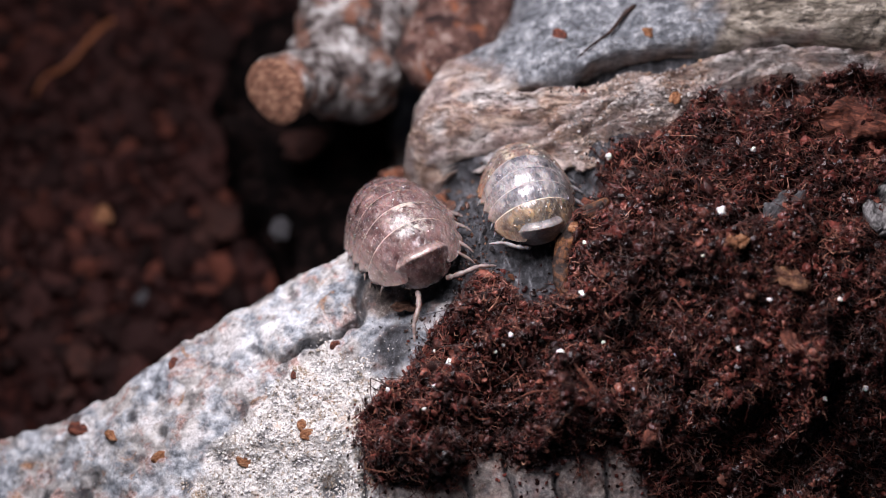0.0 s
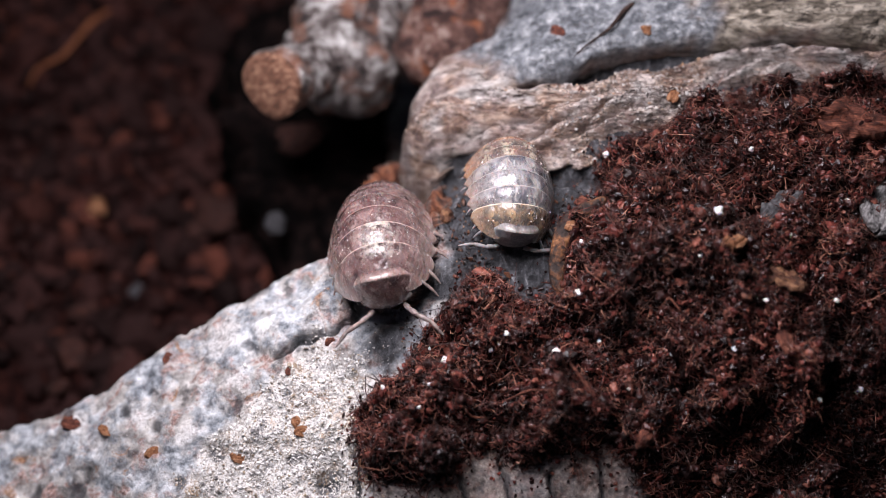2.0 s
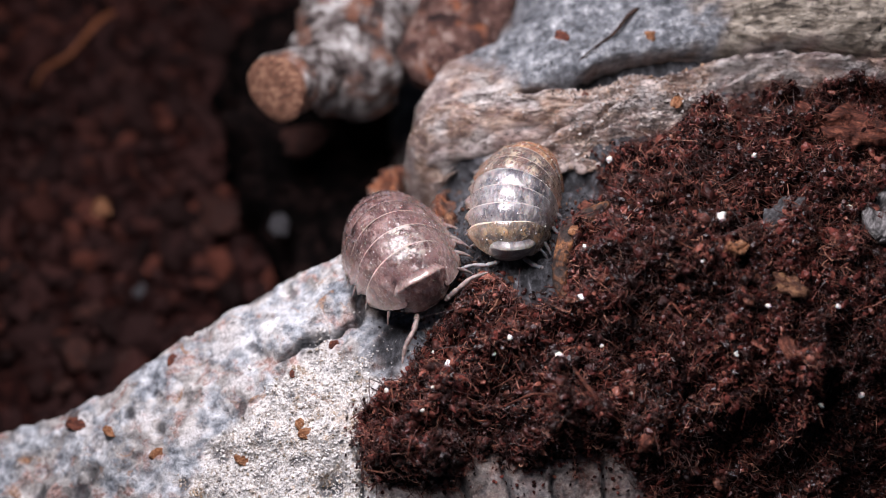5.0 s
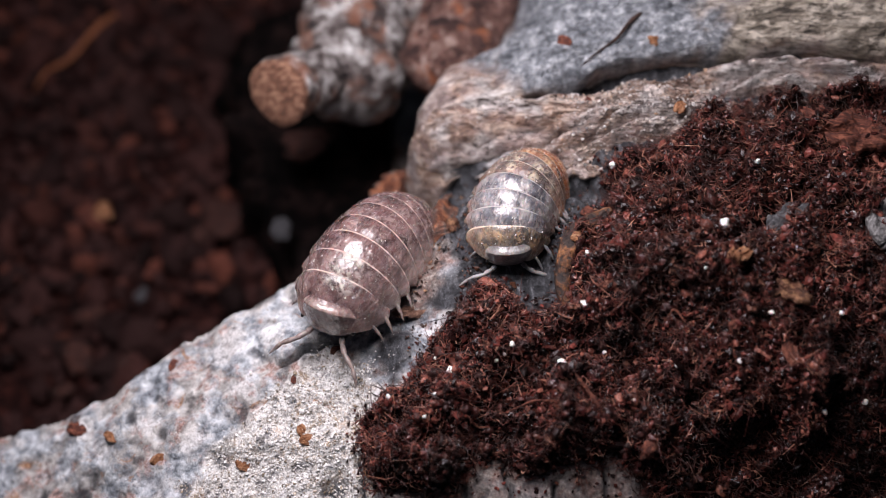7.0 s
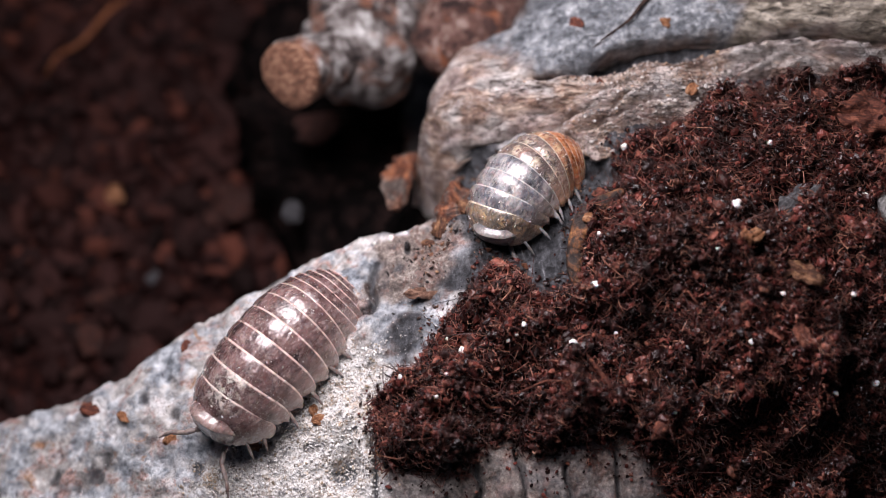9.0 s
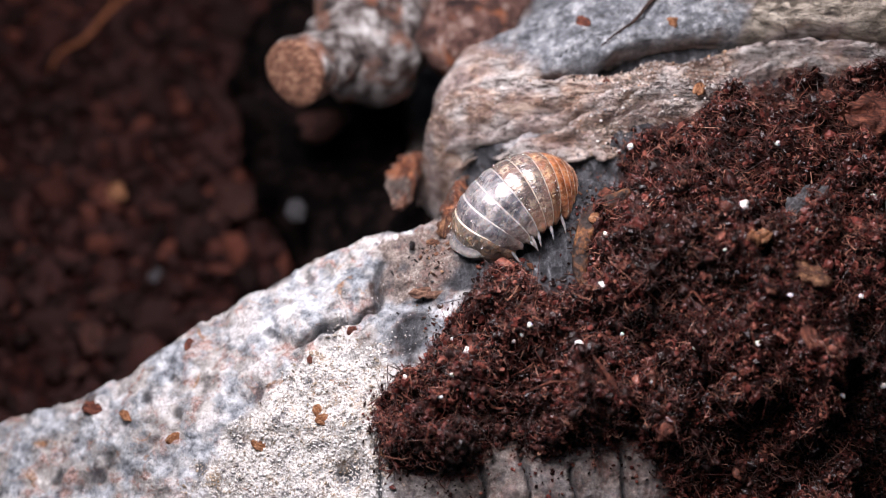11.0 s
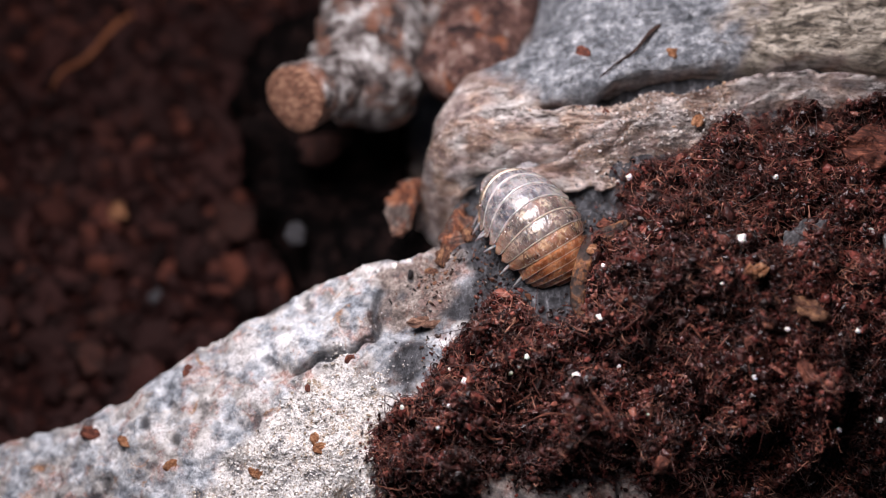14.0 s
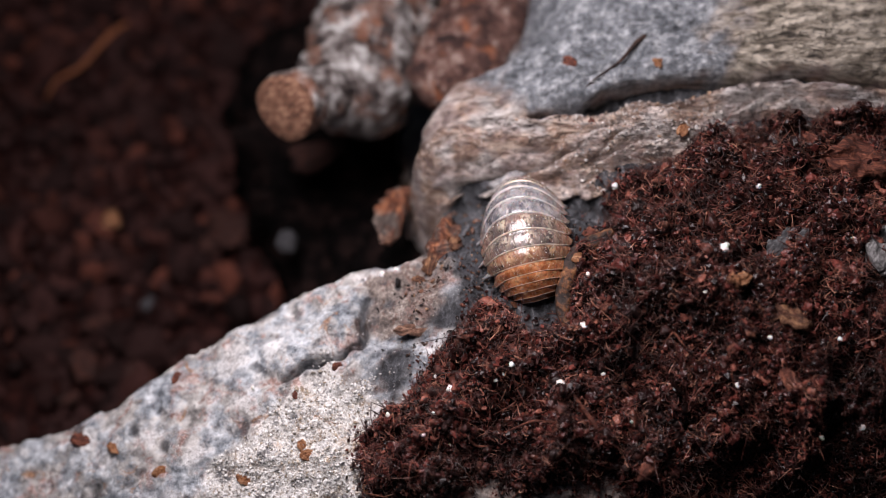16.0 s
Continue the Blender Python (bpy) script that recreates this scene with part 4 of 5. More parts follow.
def plate_mesh(name, a, b, long, wide, high, mat):
    """One curved plate, a closed shell; its own x = 0 is the rear margin, z = 0 the middle of the body."""
    tail = name == "telson"
    nx, na = (9, 49) if not tail else (8, 25)
    phi = np.linspace(-1.56, 1.56, na)
    q = np.abs(phi) / 1.56
    size = (b - a) * long
    lobe = 1 - np.sqrt(np.clip(1 - np.clip((q - 0.58) / 0.42, 0, 1) ** 2.3, 0, 1))
    lobe = lobe * (0.5 if b > 0.75 else 0.7 if b > 0.5 else 1.0)
    front = np.full(na, size) + 0.045 * long * (1 - lobe) ** 3 - 0.40 * size * lobe
    rear = -0.016 * long * (1 - lobe) + 0.40 * size * lobe
    sweep = 0.45 * size * q**2 * max(0.0, 1 - (b - 0.2) / 0.5) + 1.3 * size * np.clip(q - 0.2, 0, 1) ** 1.6 * (b > 0.75)
    front, rear = front - sweep, rear - sweep
    if a == 0.085:
        side = ramp(q, 0.36, 0.62)
        front = size * (0.90 + 0.42 * side) - 0.80 * size * np.clip((q - 0.62) / 0.38, 0, 1) ** 2.2
    rows, rims, spots, dust, flanks = [], [], [], [], []
    for s in np.concatenate([[0.0, 0.02, 0.06, 0.085], np.linspace(0.24, 1, nx - 4)]):
        x = rear + (front - rear) * s
        u = np.clip(b - np.clip(x, 0, None) / long, 0.004, 0.996)
        grow = (1.03 if s > 0.01 else 1.005) - 0.055 * ramp(np.float64(s), 0.25, 1.0)
        grow = grow + 0.022 * math.sin(math.pi * min(1.0, s * 1.3)) * (not tail)
        w, h = 0.5 * wide * body_wide(u) * grow, high * body_wide(u) ** 0.85 * grow
        if tail:
            w = w * (0.72 + 0.28 * s)
            h = h * (0.62 + 0.38 * s)
        y = w * np.sin(phi) * (0.95 + 0.16 * q**4)
        z = 0.15 * high + (h - 0.15 * high) * np.cos(phi)
        rows.append(np.stack([x, y, z - 0.45 * high], 1))
        rims.append(np.full(na, 1.0 if s < 0.07 and not tail else 0.0))
        spots.append(np.exp(-((s - 0.5) / 0.24) ** 2) * (np.exp(-((np.abs(phi) - 0.30) / 0.15) ** 2) + 0.8 * np.exp(-((np.abs(phi) - 0.85) / 0.16) ** 2)))
        # where dust and a painted-in reflection whiten the first plates
        dust.append(np.exp(-((phi - 0.12) / 0.34) ** 2) * ((b < 0.21 and s < 0.45) or 0.21 < b < 0.31))
        flanks.append(np.clip((q - 0.50) / 0.50, 0, 1) ** 1.6)
    return closed_grid(name, rows, {"rim": rims, "flank": flanks, "spot": spots, "dusty_sheen": dust}, mat)


def limb(name, line, radii, mat, parent, at, label=""):
    ob = child(name, tube(name, line, radii, mat, 8, 7 * (len(line) - 1), 0, 0.0), parent, label)
    ob.location = Vector(at) * MM
    return ob


def jointed(points, thick):
    """Corners and radii of a limb whose segments swell towards their joints."""
    line, radii = [], []
    for n, (p, r) in enumerate(zip(points, thick)):
        line.append(p)
        radii.append(r * (0.72 if 0 < n < len(points) - 1 else 0.9))
        if n < len(points) - 1:
            for f, k in ((0.22, 0.95), (0.78, 1.08)):
                line.append(tuple(a + (b - a) * f for a, b in zip(p, points[n + 1])))
                radii.append((r + (thick[n + 1] - r) * f) * k)
    return line, radii


def dirt(ob, parent, long, wide, high, size, n, mat):
    """Specks of dust that cling to a plate."""
    a, s = rng.uniform(-1.1, 1.1, n), rng.uniform(0.0, 0.9, n) ** 1.3
    x = s * size
    p = np.stack([x, 0.5 * wide * np.sin(a), 0.15 * high + 0.87 * high * np.cos(a) - 0.45 * high], 1)
    child("dust", crumbs("dust", p, np.clip(np.exp(rng.normal(-3.6, 0.45, n)), 0.012, 0.075), mat, smooth=True), parent, "specks of dust", kind="stuff")


def woodlouse(label, long, wide, high, mats, limb_mat):
    base = thing("woodlouse", label, "woodlouse", "woodlice on the log")
    louse = {"base": base, "plates": [], "legs": [], "feelers": [], "long": long, "high": high}
    for n, (name, a, b) in enumerate(PLATES):
        me = head_mesh(long, wide, high, mats[n]) if name == "head" else plate_mesh(name, a, b, long, wide, high, mats[n])
        ob = child(name, me, base)
        louse["plates"].append((ob, (0.5 - b) * long))
        w = 0.5 * wide * float(body_wide(np.float64((a + b) / 2)))
        low = -0.45 * high
        if name == "head":
            for side in (1, -1):
                k = 0.42 * wide
                line, radii = jointed([(0, 0, 0), (0.13 * k, side * 0.10 * k, 0.03 * k), (0.32 * k, side * 0.30 * k, 0.07 * k), (0.48 * k, side * 0.64 * k, 0.0), (0.64 * k, side * 0.82 * k, -0.11 * k), (0.74 * k, side * 0.92 * k, -0.17 * k)],
                                      (0.07 * k, 0.07 * k, 0.066 * k, 0.056 * k, 0.044 * k, 0.016 * k))
                feeler = limb("antenna", line, radii, limb_mat, ob, (0.085 * long, side * 0.38 * k, low + 0.20 * high), "pale jointed antenna")
                louse["feelers"].append((feeler, side))
                child("eye", crumbs("eye", np.array([[0.045 * long, side * 0.64 * k, -0.10 * high]]), np.array([0.06 * k]), EYE, (1, 1, 1), 0.05, True), ob, "small black eye")
        if name == "back_plate":
            for side in (1, -1):
                r = w * (1.04 if side > 0 else 0.86)
                line, radii = jointed([(0, 0, 0), (0.01 * w, side * 0.34 * r, 0.02 * high), (0.03 * w, side * 0.62 * r, -0.05 * high), (0.07 * w, side * 0.84 * r, -0.19 * high), (0.10 * w, side * 0.93 * r, -0.27 * high)],
                                      (0.056 * w, 0.060 * w, 0.050 * w, 0.036 * w, 0.010 * w))
                leg = limb("leg", line, radii, limb_mat, ob, (0.35 * (b - a) * long, side * 0.40 * w, low + 0.28 * high))
                louse["legs"].append((leg, side, n))
            fit = float(body_wide(np.float64((a + b) / 2)))
            dirt(ob, ob, long, 1.0 * wide * fit, high * fit, (b - a) * long, 46, SAND)
            dirt(ob, ob, long, 1.0 * wide * fit, high * fit, (b - a) * long, 12, EYE)
        if name == "telson":
            for side in (1, -1):
                limb("uropod", [(0.02 * long, side * 0.10 * wide, low + 0.30 * high), (-0.015 * long, side * 0.12 * wide, low + 0.26 * high), (-0.03 * long, side * 0.115 * wide, low + 0.24 * high)], (0.014 * wide, 0.013 * wide, 0.005 * wide), mats[n], ob, (0, 0, 0))
    return louse


def spine(louse, s, bend, arch):
    """The pose of the body at s millimetres ahead of its middle, when it is bent sideways and humped."""
    x = y = z = 0.0
    steps = 12
    for k in range(steps):
        m = s * (k + 0.5) / steps / louse["long"]
        c = math.cos(radians(arch * m))
        x, y, z = x + c * math.cos(radians(bend * m)) * s / steps, y + c * math.sin(radians(bend * m)) * s / steps, z - math.sin(radians(arch * m)) * s / steps
    f = s / louse["long"]
    return pose(x * MM, y * MM, (z + 0.45 * louse["high"]) * MM, 0, arch * f, bend * f)


def keyed(louse, rows):
    """Rows: seconds, place in millimetres, yaw, pitch (nose down), roll, sideways bend, hump, pace of the legs, swing of both antennae."""
    walk(louse["base"], [(r[0], pose(r[1] * MM, r[2] * MM, r[3] * MM, r[6], r[5], r[4])) for r in rows])
    for ob, s in louse["plates"]:
        walk(ob, [(r[0], spine(louse, s, r[7], r[8]) @ pose(0, 0, 0, 0, 14 if ob.name.startswith("head") else 0, 0)) for r in rows])
    for feeler, side in louse["feelers"]:
        m = feeler.location.copy()
        walk(feeler, [(r[0], Matrix.Translation(m) @ pose(0, 0, 0, 0, r[11 if side > 0 else 13] - 16, side * r[10 if side > 0 else 12])) for r in rows])
    times = [n * 0.2 for n in range(81)]
    pace = np.cumsum([0.2 * np.interp(t, [r[0] for r in rows], [r[9] for r in rows]) for t in times])
    for leg, side, n in louse["legs"]:
        m = leg.location.copy()
        rest = side * (8 * (n - 4) + 5 * math.sin(2.3 * n + side))
        walk(leg, [(t, Matrix.Translation(m) @ pose(0, 0, 0, 0, 0, rest + side * 16 * math.sin(2 * math.pi * p + n * 1.1 + (1.6 if side > 0 else 0)))) for t, p in zip(times, pace)])


BIG = woodlouse("glossy purple-brown woodlouse with pale plate margins, crawling on the log", 14.0, 6.35, 4.0, [SHELL] * 14, LIMB)
SMALL = woodlouse("small translucent woodlouse, grey in front and amber behind", 10.2, 5.25, 3.2, [SHELL_HEAD] + [SHELL_MASK] + [SHELL_GREY] * 3 + [SHELL_BAND] * 2 + [SHELL_RUST] + [SHELL_AMBER] * 6, LIMB_GREY)


# ---- bits ----
def flake_mesh(name, long, wide, thick, mat, curl=0.0, seed=1, ragged=0.3):
    """A ragged, curled flake of bark."""
    n, k = 27, 15
    s, t = np.meshgrid(np.linspace(-1, 1, n), np.linspace(-1, 1, k), indexing="ij")
    edge = (1 - np.abs(s) ** 3) ** 0.5 * (1 + ragged * rugged(s * 2.6, np.sign(t) * 3.0, seed=seed, octaves=3, rough=0.7))
    x = 0.5 * long * s * (1 + 0.12 * wave(0 * s, t * 1.5, seed=seed + 1))
    y = 0.5 * wide * t * np.clip(edge, 0.12, 2)
    z = -curl * y * y / max(wide, 0.1) + 0.13 * wide * rugged(s * 2.0, t * 1.8, seed=seed + 2, octaves=3, rough=0.6)
    h = 0.5 * thick * (1 - 0.7 * np.abs(t) ** 4) * (1 + 0.4 * wave(s * 4, t * 4, seed=seed + 3))
    v = np.concatenate([np.stack([x, y, z + h], -1).reshape(-1, 3), np.stack([x, y, z - h], -1).reshape(-1, 3)])
    i, j = np.meshgrid(np.arange(n - 1), np.arange(k - 1), indexing="ij")
    a = (i * k + j).ravel()
    f = np.stack([a, a + k, a + k + 1, a + 1], 1)
    f = f.tolist() + (f[:, ::-1] + n * k).tolist()
    ring = [q * k for q in range(n)] + [(n - 1) * k + q for q in range(1, k)] + [q * k + k - 1 for q in range(n - 2, -1, -1)] + [q for q in range(k - 2, 0, -1)]
    f += [[a, b, b + n * k, a + n * k][::-1] for a, b in zip(ring, ring[1:] + ring[:1])]
    return mesh_of(name, v, f, mat)


def flake(name, label, at, turn, long, wide, thick, mat, curl=0.3, seed=1, category="bark flake"):
    ob = new(name, flake_mesh(name, long, wide, thick, mat, curl, seed))
    ob.matrix_basis = pose(at[0] * MM, at[1] * MM, at[2] * MM, *turn)
    return tagged(ob, label, category)


def on_soil(x, y, up=0.2):
    return (x, y, float(soil_height(np.float64(x), np.float64(y))) + up)


def on_log(x, y, up=0.1):
    return (x, y, float(log_height(np.float64(x), np.float64(y))) + up)


def bark_lip():
    """A curved lip of bark that holds the soil back."""
    line = [on_log(*p) for p in ((10.4, 39.6), (9.2, 38.9), (8.0, 37.6), (7.4, 36.0), (7.3, 34.4), (7.9, 33.2))]
    line = [(x, y, z + u) for (x, y, z), u in zip(line, (0.8, 1.0, 1.1, 1.0, 0.7, 0.3))]
    me = tube("bark_lip", line, (0.25, 0.55, 0.65, 0.62, 0.5, 0.3), LIP, 16, 44, 161, 0.3)
    return tagged(new("bark_lip", me), "curved brown bark lip holding back the soil, beside charcoal bark", "bark piece")


BROWN_CHIP = chip_material("brown_chip", (0.03, 0.016, 0.012), (0.15, 0.075, 0.05), (0.42, 0.26, 0.18))
LIP = lip_material()
HANG = rotten_material()
CRUMBLY = chip_material("crumbly_bark", (0.02, 0.009, 0.006), (0.11, 0.045, 0.026), (0.38, 0.20, 0.10))
bark_lip()


def twig_stub():
    """The sawn stub of a twig on the broken branch."""
    base = thing("twig_stub", "short twig stub with a brown fibrous cut end on the branch", "twig")
    end, root = Vector((-12.1, 52.2, 23.4)), Vector((-8.0, 57.5, 19.5))
    way = (root - end).normalized()
    line = [tuple(end + way * d) for d in (0.0, 0.5, 1.6, 3.0, 5.5)]
    child("bark", tube("stub_bark", line, (2.25, 2.55, 2.45, 2.2, 2.2), BRANCH, 40, 30, 131, 0.10), base, "pale ringed bark")
    child("cut_end", tube("cut_end", [tuple(end - way * d) for d in (-0.3, 0.05, 0.28, 0.42)], (2.35, 2.45, 2.1, 1.0), CUT_END, 40, 16, 137, 0.10), base, "brown fibrous cut end")
    return base


twig_stub()
flake("bark_flake", "thin brown flake of bark peeling off the log", on_log(-1.9, 34.1, 0.0), (0, 2, 8), 2.8, 0.8, 0.2, BROWN_CHIP, 0.2, 25)
flake("bark_flake", "curled brown bark flake hanging in the gap beside the log", (-3.7, 45.6, 19.8), (62, 24, 78), 6.2, 2.2, 0.8, HANG, 1.3, 5)
flake("bark_flake", "rust-red bark flake lying on the soil", on_soil(19.9, 33.2, 0.35), (8, -6, -28), 3.6, 1.2, 0.6, CRUMBLY, 0.2, 7)
flake("bark_flake", "large smooth red-brown bark piece half buried in soil", on_soil(25.5, 43.0, 0.5), (14, 4, -6), 4.6, 2.2, 0.7, RED_CHIP, 0.3, 9)
flake("bark_flake", "flat charcoal-grey bark chip on the soil", on_soil(20.5, 37.6, 0.4), (6, -14, 36), 3.2, 1.4, 0.35, GREY_CHIP, 0.1, 11)
flake("bark_flake", "orange bark crumb wedged in the soil", on_soil(17.2, 34.6, 0.3), (10, 12, 20), 1.5, 0.9, 0.5, ORANGE_CHIP, 0.2, 13)
flake("bark_flake", "pale grey bark piece at the edge of the soil", on_soil(27.6, 38.4, 0.8), (8, -10, 60), 4.8, 3.2, 1.0, PALE_CHIP, 0.2, 15)


def speck(name, label, at, size, mat, category, group="", flat=(1.0, 0.85, 0.7), seed=0, uneven=0.36):
    """A small uneven lump: a crumb of bark or a grain."""
    ob = new(name, lump_mesh(name, size, mat, flat, seed, 2, uneven))
    ob.matrix_basis = pose(at[0] * MM, at[1] * MM, at[2] * MM, 25 * math.sin(seed), 20 * math.cos(seed * 1.7), 53 * seed)
    return tagged(ob, label, category, group)


GRAINS = [(16.5, 36.7, 0.33), (7.0, 29.5, 0.27), (0.4, 29.5, 0.24), (8.25, 32.4, 0.26), (0.65, 28.4, 0.2), (-3.3, 27.7, 0.15), (-0.5, 27.6, 0.13), (-1.1, 26.6, 0.16), (0.4, 26.1, 0.16), (10.8, 43.4, 0.22),
          (18.7, 40.6, 0.18), (8.7, 36.0, 0.2), (17.4, 29.4, 0.18), (25.3, 27.9, 0.2), (18.7, 27.7, 0.14), (13.8, 29.3, 0.15), (13.1, 26.0, 0.14), (5.6, 35.3, 0.13), (9.6, 30.3, 0.13), (22.5, 26.9, 0.15),
          (11.3, 27.7, 0.13), (3.1, 29.6, 0.12), (4.0, 30.2, 0.16), (3.6, 29.9, 0.12), (1.8, 32.4, 0.12), (-0.5, 30.7, 0.12), (24.9, 38.4, 0.24), (20.8, 35.5, 0.16), (15.2, 33.9, 0.13), (19.2, 31.9, 0.17), (23.4, 32.0, 0.15)]
for n, (x, y, r) in enumerate(GRAINS):
    speck("sand_grain", "tiny white sand grain lying on the peat soil", on_soil(x, y, 0.34), r, SAND, "sand grain", "white grains on the soil", (1, 0.9, 0.8), n)
for n, (x, y, r) in enumerate([(-4.3, 38.3, 0.22), (-3.4, 38.9, 0.16), (-5.4, 38.1, 0.1), (-12.4, 31.0, 0.12)]):
    speck("sand_grain", "tiny white grain stuck to the bark", on_log(x, y, 0.05), r, SAND, "sand grain", "white grains on the bark", (1, 0.9, 0.5), n + 40)
for n, (x, y, r, mat) in enumerate([(-24.4, 28.8, 0.62, RED_CHIP), (-18.2, 26.0, 0.42, ORANGE_CHIP), (-17.9, 32.4, 0.5, RED_CHIP), (-21.6, 27.8, 0.5, ORANGE_CHIP), (-8.4, 26.5, 0.45, ORANGE_CHIP), (-9.4, 30.3, 0.3, RED_CHIP),
                                    (-8.8, 27.1, 0.4, ORANGE_CHIP), (-12.5, 25.4, 0.5, ORANGE_CHIP), (-6.9, 32.0, 0.3, RED_CHIP), (-4.4, 24.5, 0.45, ORANGE_CHIP),
                                    (9.0, 40.2, 0.45, RED_CHIP)]):
    speck("bark_crumb", "small scab of %s bark on the log" % {"red_chip": "rust-red", "orange_chip": "ochre", "grey_chip": "charcoal"}[mat.name], on_log(x, y, 0.04), r * 0.95, mat, "bark crumb", "crumbs on the bark", (1.25, 0.85, 0.32), n + 3, 0.24)
for n, (x, y, r, flat, up) in enumerate([(-0.1, 41.3, 1.15, (0.75, 1.3, 0.7), 0.2), (-0.6, 39.6, 0.95, (0.8, 1.1, 0.6), 0.1), (-1.1, 38.5, 0.7, (1.1, 0.8, 0.55), 0.1), (0.6, 40.3, 0.6, (0.9, 1.0, 0.6), 0.05), (-1.9, 37.6, 0.4, (1.2, 0.8, 0.5), 0.0)]):
    speck("rotten_lump", "soft rust-brown lump of rotten bark on the log edge", on_log(x, y, up), r, HANG if n < 2 else CRUMBLY, "rotten bark", "rotten lumps on the log edge", flat, n + 81, 0.45)
for n, (x, y, r, mat) in enumerate([(7.9, 52.1, 0.48, RED_CHIP), (13.7, 51.4, 0.4, ORANGE_CHIP), (15.0, 46.3, 0.4, ORANGE_CHIP), (9.2, 47.2, 0.3, RED_CHIP)]):
    z = float(ridge_height(np.float64(x), np.float64(y)))
    speck("bark_crumb", "small %s bark crumb on the grey wood" % {"red_chip": "rust-red", "orange_chip": "ochre"}[mat.name], (x, y, z - 0.02), r, mat, "bark crumb", "crumbs on the wood", (1.2, 0.9, 0.4), n + 23)
for n, (x, y, r, mat) in enumerate([(22.9, 45.1, 0.5, RED_CHIP), (26.0, 46.0, 0.45, RED_CHIP), (12.2, 25.0, 0.65, RED_CHIP), (20.4, 29.6, 0.7, RED_CHIP), (14.6, 40.6, 0.55, RED_CHIP), (13.0, 41.8, 0.4, RED_CHIP), (21.6, 38.6, 0.4, RED_CHIP), (14.5, 33.0, 0.4, RED_CHIP), (9.6, 33.3, 0.5, RED_CHIP), (17.0, 31.2, 0.35, RED_CHIP)]):
    speck("bark_crumb", "rust-red bark crumb in the peat soil", on_soil(x, y, 0.25), r, mat, "bark crumb", "crumbs in the soil", (1.1, 0.7, 0.6), n + 33)
for n, (x, y, r, mat, up) in enumerate([(-30.5, 55.2, 1.0, ORANGE_CHIP, 1.6), (-19.1, 54.7, 2.2, FLOOR_CHIP, 1.2), (-11.6, 56.3, 1.8, FLOOR_CHIP, 10.6), (-13.2, 49.0, 1.0, FLOOR_PALE, 9.4), (-37.1, 59.7, 0.9, FLOOR_CHIP, 1.2), (-30.2, 45.0, 1.2, FLOOR_CHIP, 1.2), (-26.1, 47.0, 0.7, FLOOR_PALE, 1.0),
                                        (-30.5, 41.1, 1.3, FLOOR_CHIP, 1.2), (-31.2, 38.0, 0.9, FLOOR_CHIP, 1.2), (-26.2, 40.8, 0.9, FLOOR_CHIP, 1.2), (-21.5, 53.2, 1.0, FLOOR_CHIP, 1.2), (-31.0, 70.8, 0.7, FLOOR_CHIP, 1.2)]):
    label = "pale fleck on the dark soil floor" if mat is FLOOR_PALE else "reddish bark bit on the dark soil floor"
    speck("bark_crumb", label, (x, y, up), r, mat, "bark crumb", "bits on the floor", (1.2, 0.8, 0.6), n + 53)
ROOT = chip_material("root", (0.09, 0.028, 0.012), (0.28, 0.09, 0.036), (0.48, 0.20, 0.09))
root = new("root_fibre", tube("root_fibre", [(-39.0, 68.5, 1.4), (-38.2, 70.2, 2.2), (-36.0, 71.4, 2.4), (-34.6, 74.3, 2.4), (-33.6, 76.2, 2.3), (-32.0, 78.4, 1.6)], (0.08, 0.14, 0.16, 0.22, 0.30, 0.12), ROOT, 10, 40, 141, 0.12))
tagged(root, "thin curved orange root fibre on the soil floor", "root")
for n, (a, b, c, r) in enumerate([((7.6, 28.9), (9.0, 27.2), (9.9, 25.8), 0.16), ((13.0, 31.6), (13.6, 32.3), (14.3, 31.4), 0.09), ((16.4, 21.8), (17.6, 21.2), (17.8, 19.6), 0.06), ((4.0, 27.2), (5.4, 27.6), (6.6, 26.8), 0.10), ((0.8, 27.2), (2.0, 26.4), (3.2, 26.5), 0.09), ((10.3, 43.0), (9.8, 41.6), (9.0, 40.6), 0.07)]):
    line = [on_soil(*p, u) for p, u in ((a, 0.45), (b, 0.75), (c, 0.4))]
    tagged(new("wood_splinter", tube("wood_splinter", line, (r * 0.5, r, r * 0.3), RED_CHIP, 8, 16, 150 + n, 0.2)), "thin reddish wood splinter lying on the soil", "splinter", "splinters on the soil")

TWIG = chip_material("dark_twig", (0.010, 0.006, 0.005), (0.035, 0.018, 0.014), (0.11, 0.06, 0.045))
line = [(x, y, float(ridge_height(np.float64(x), np.float64(y))) + u) for x, y, u in ((13.0, 53.8, 0.35), (12.2, 52.8, 0.35), (11.2, 51.7, 0.35), (9.7, 50.4, 0.4), (8.6, 49.9, 0.35))]
tagged(new("twig", tube("twig", line, (0.16, 0.14, 0.10, 0.06, 0.03), TWIG, 10, 40, 171, 0.2)), "thin dark twig lying along the grey wood", "twig")
speck("bark_scab", "orange scab of rotten wood on the bark lip", on_soil(8.2, 37.4, 0.05), 0.5, ORANGE_CHIP, "bark crumb", "", (0.8, 1.1, 0.6), 71)


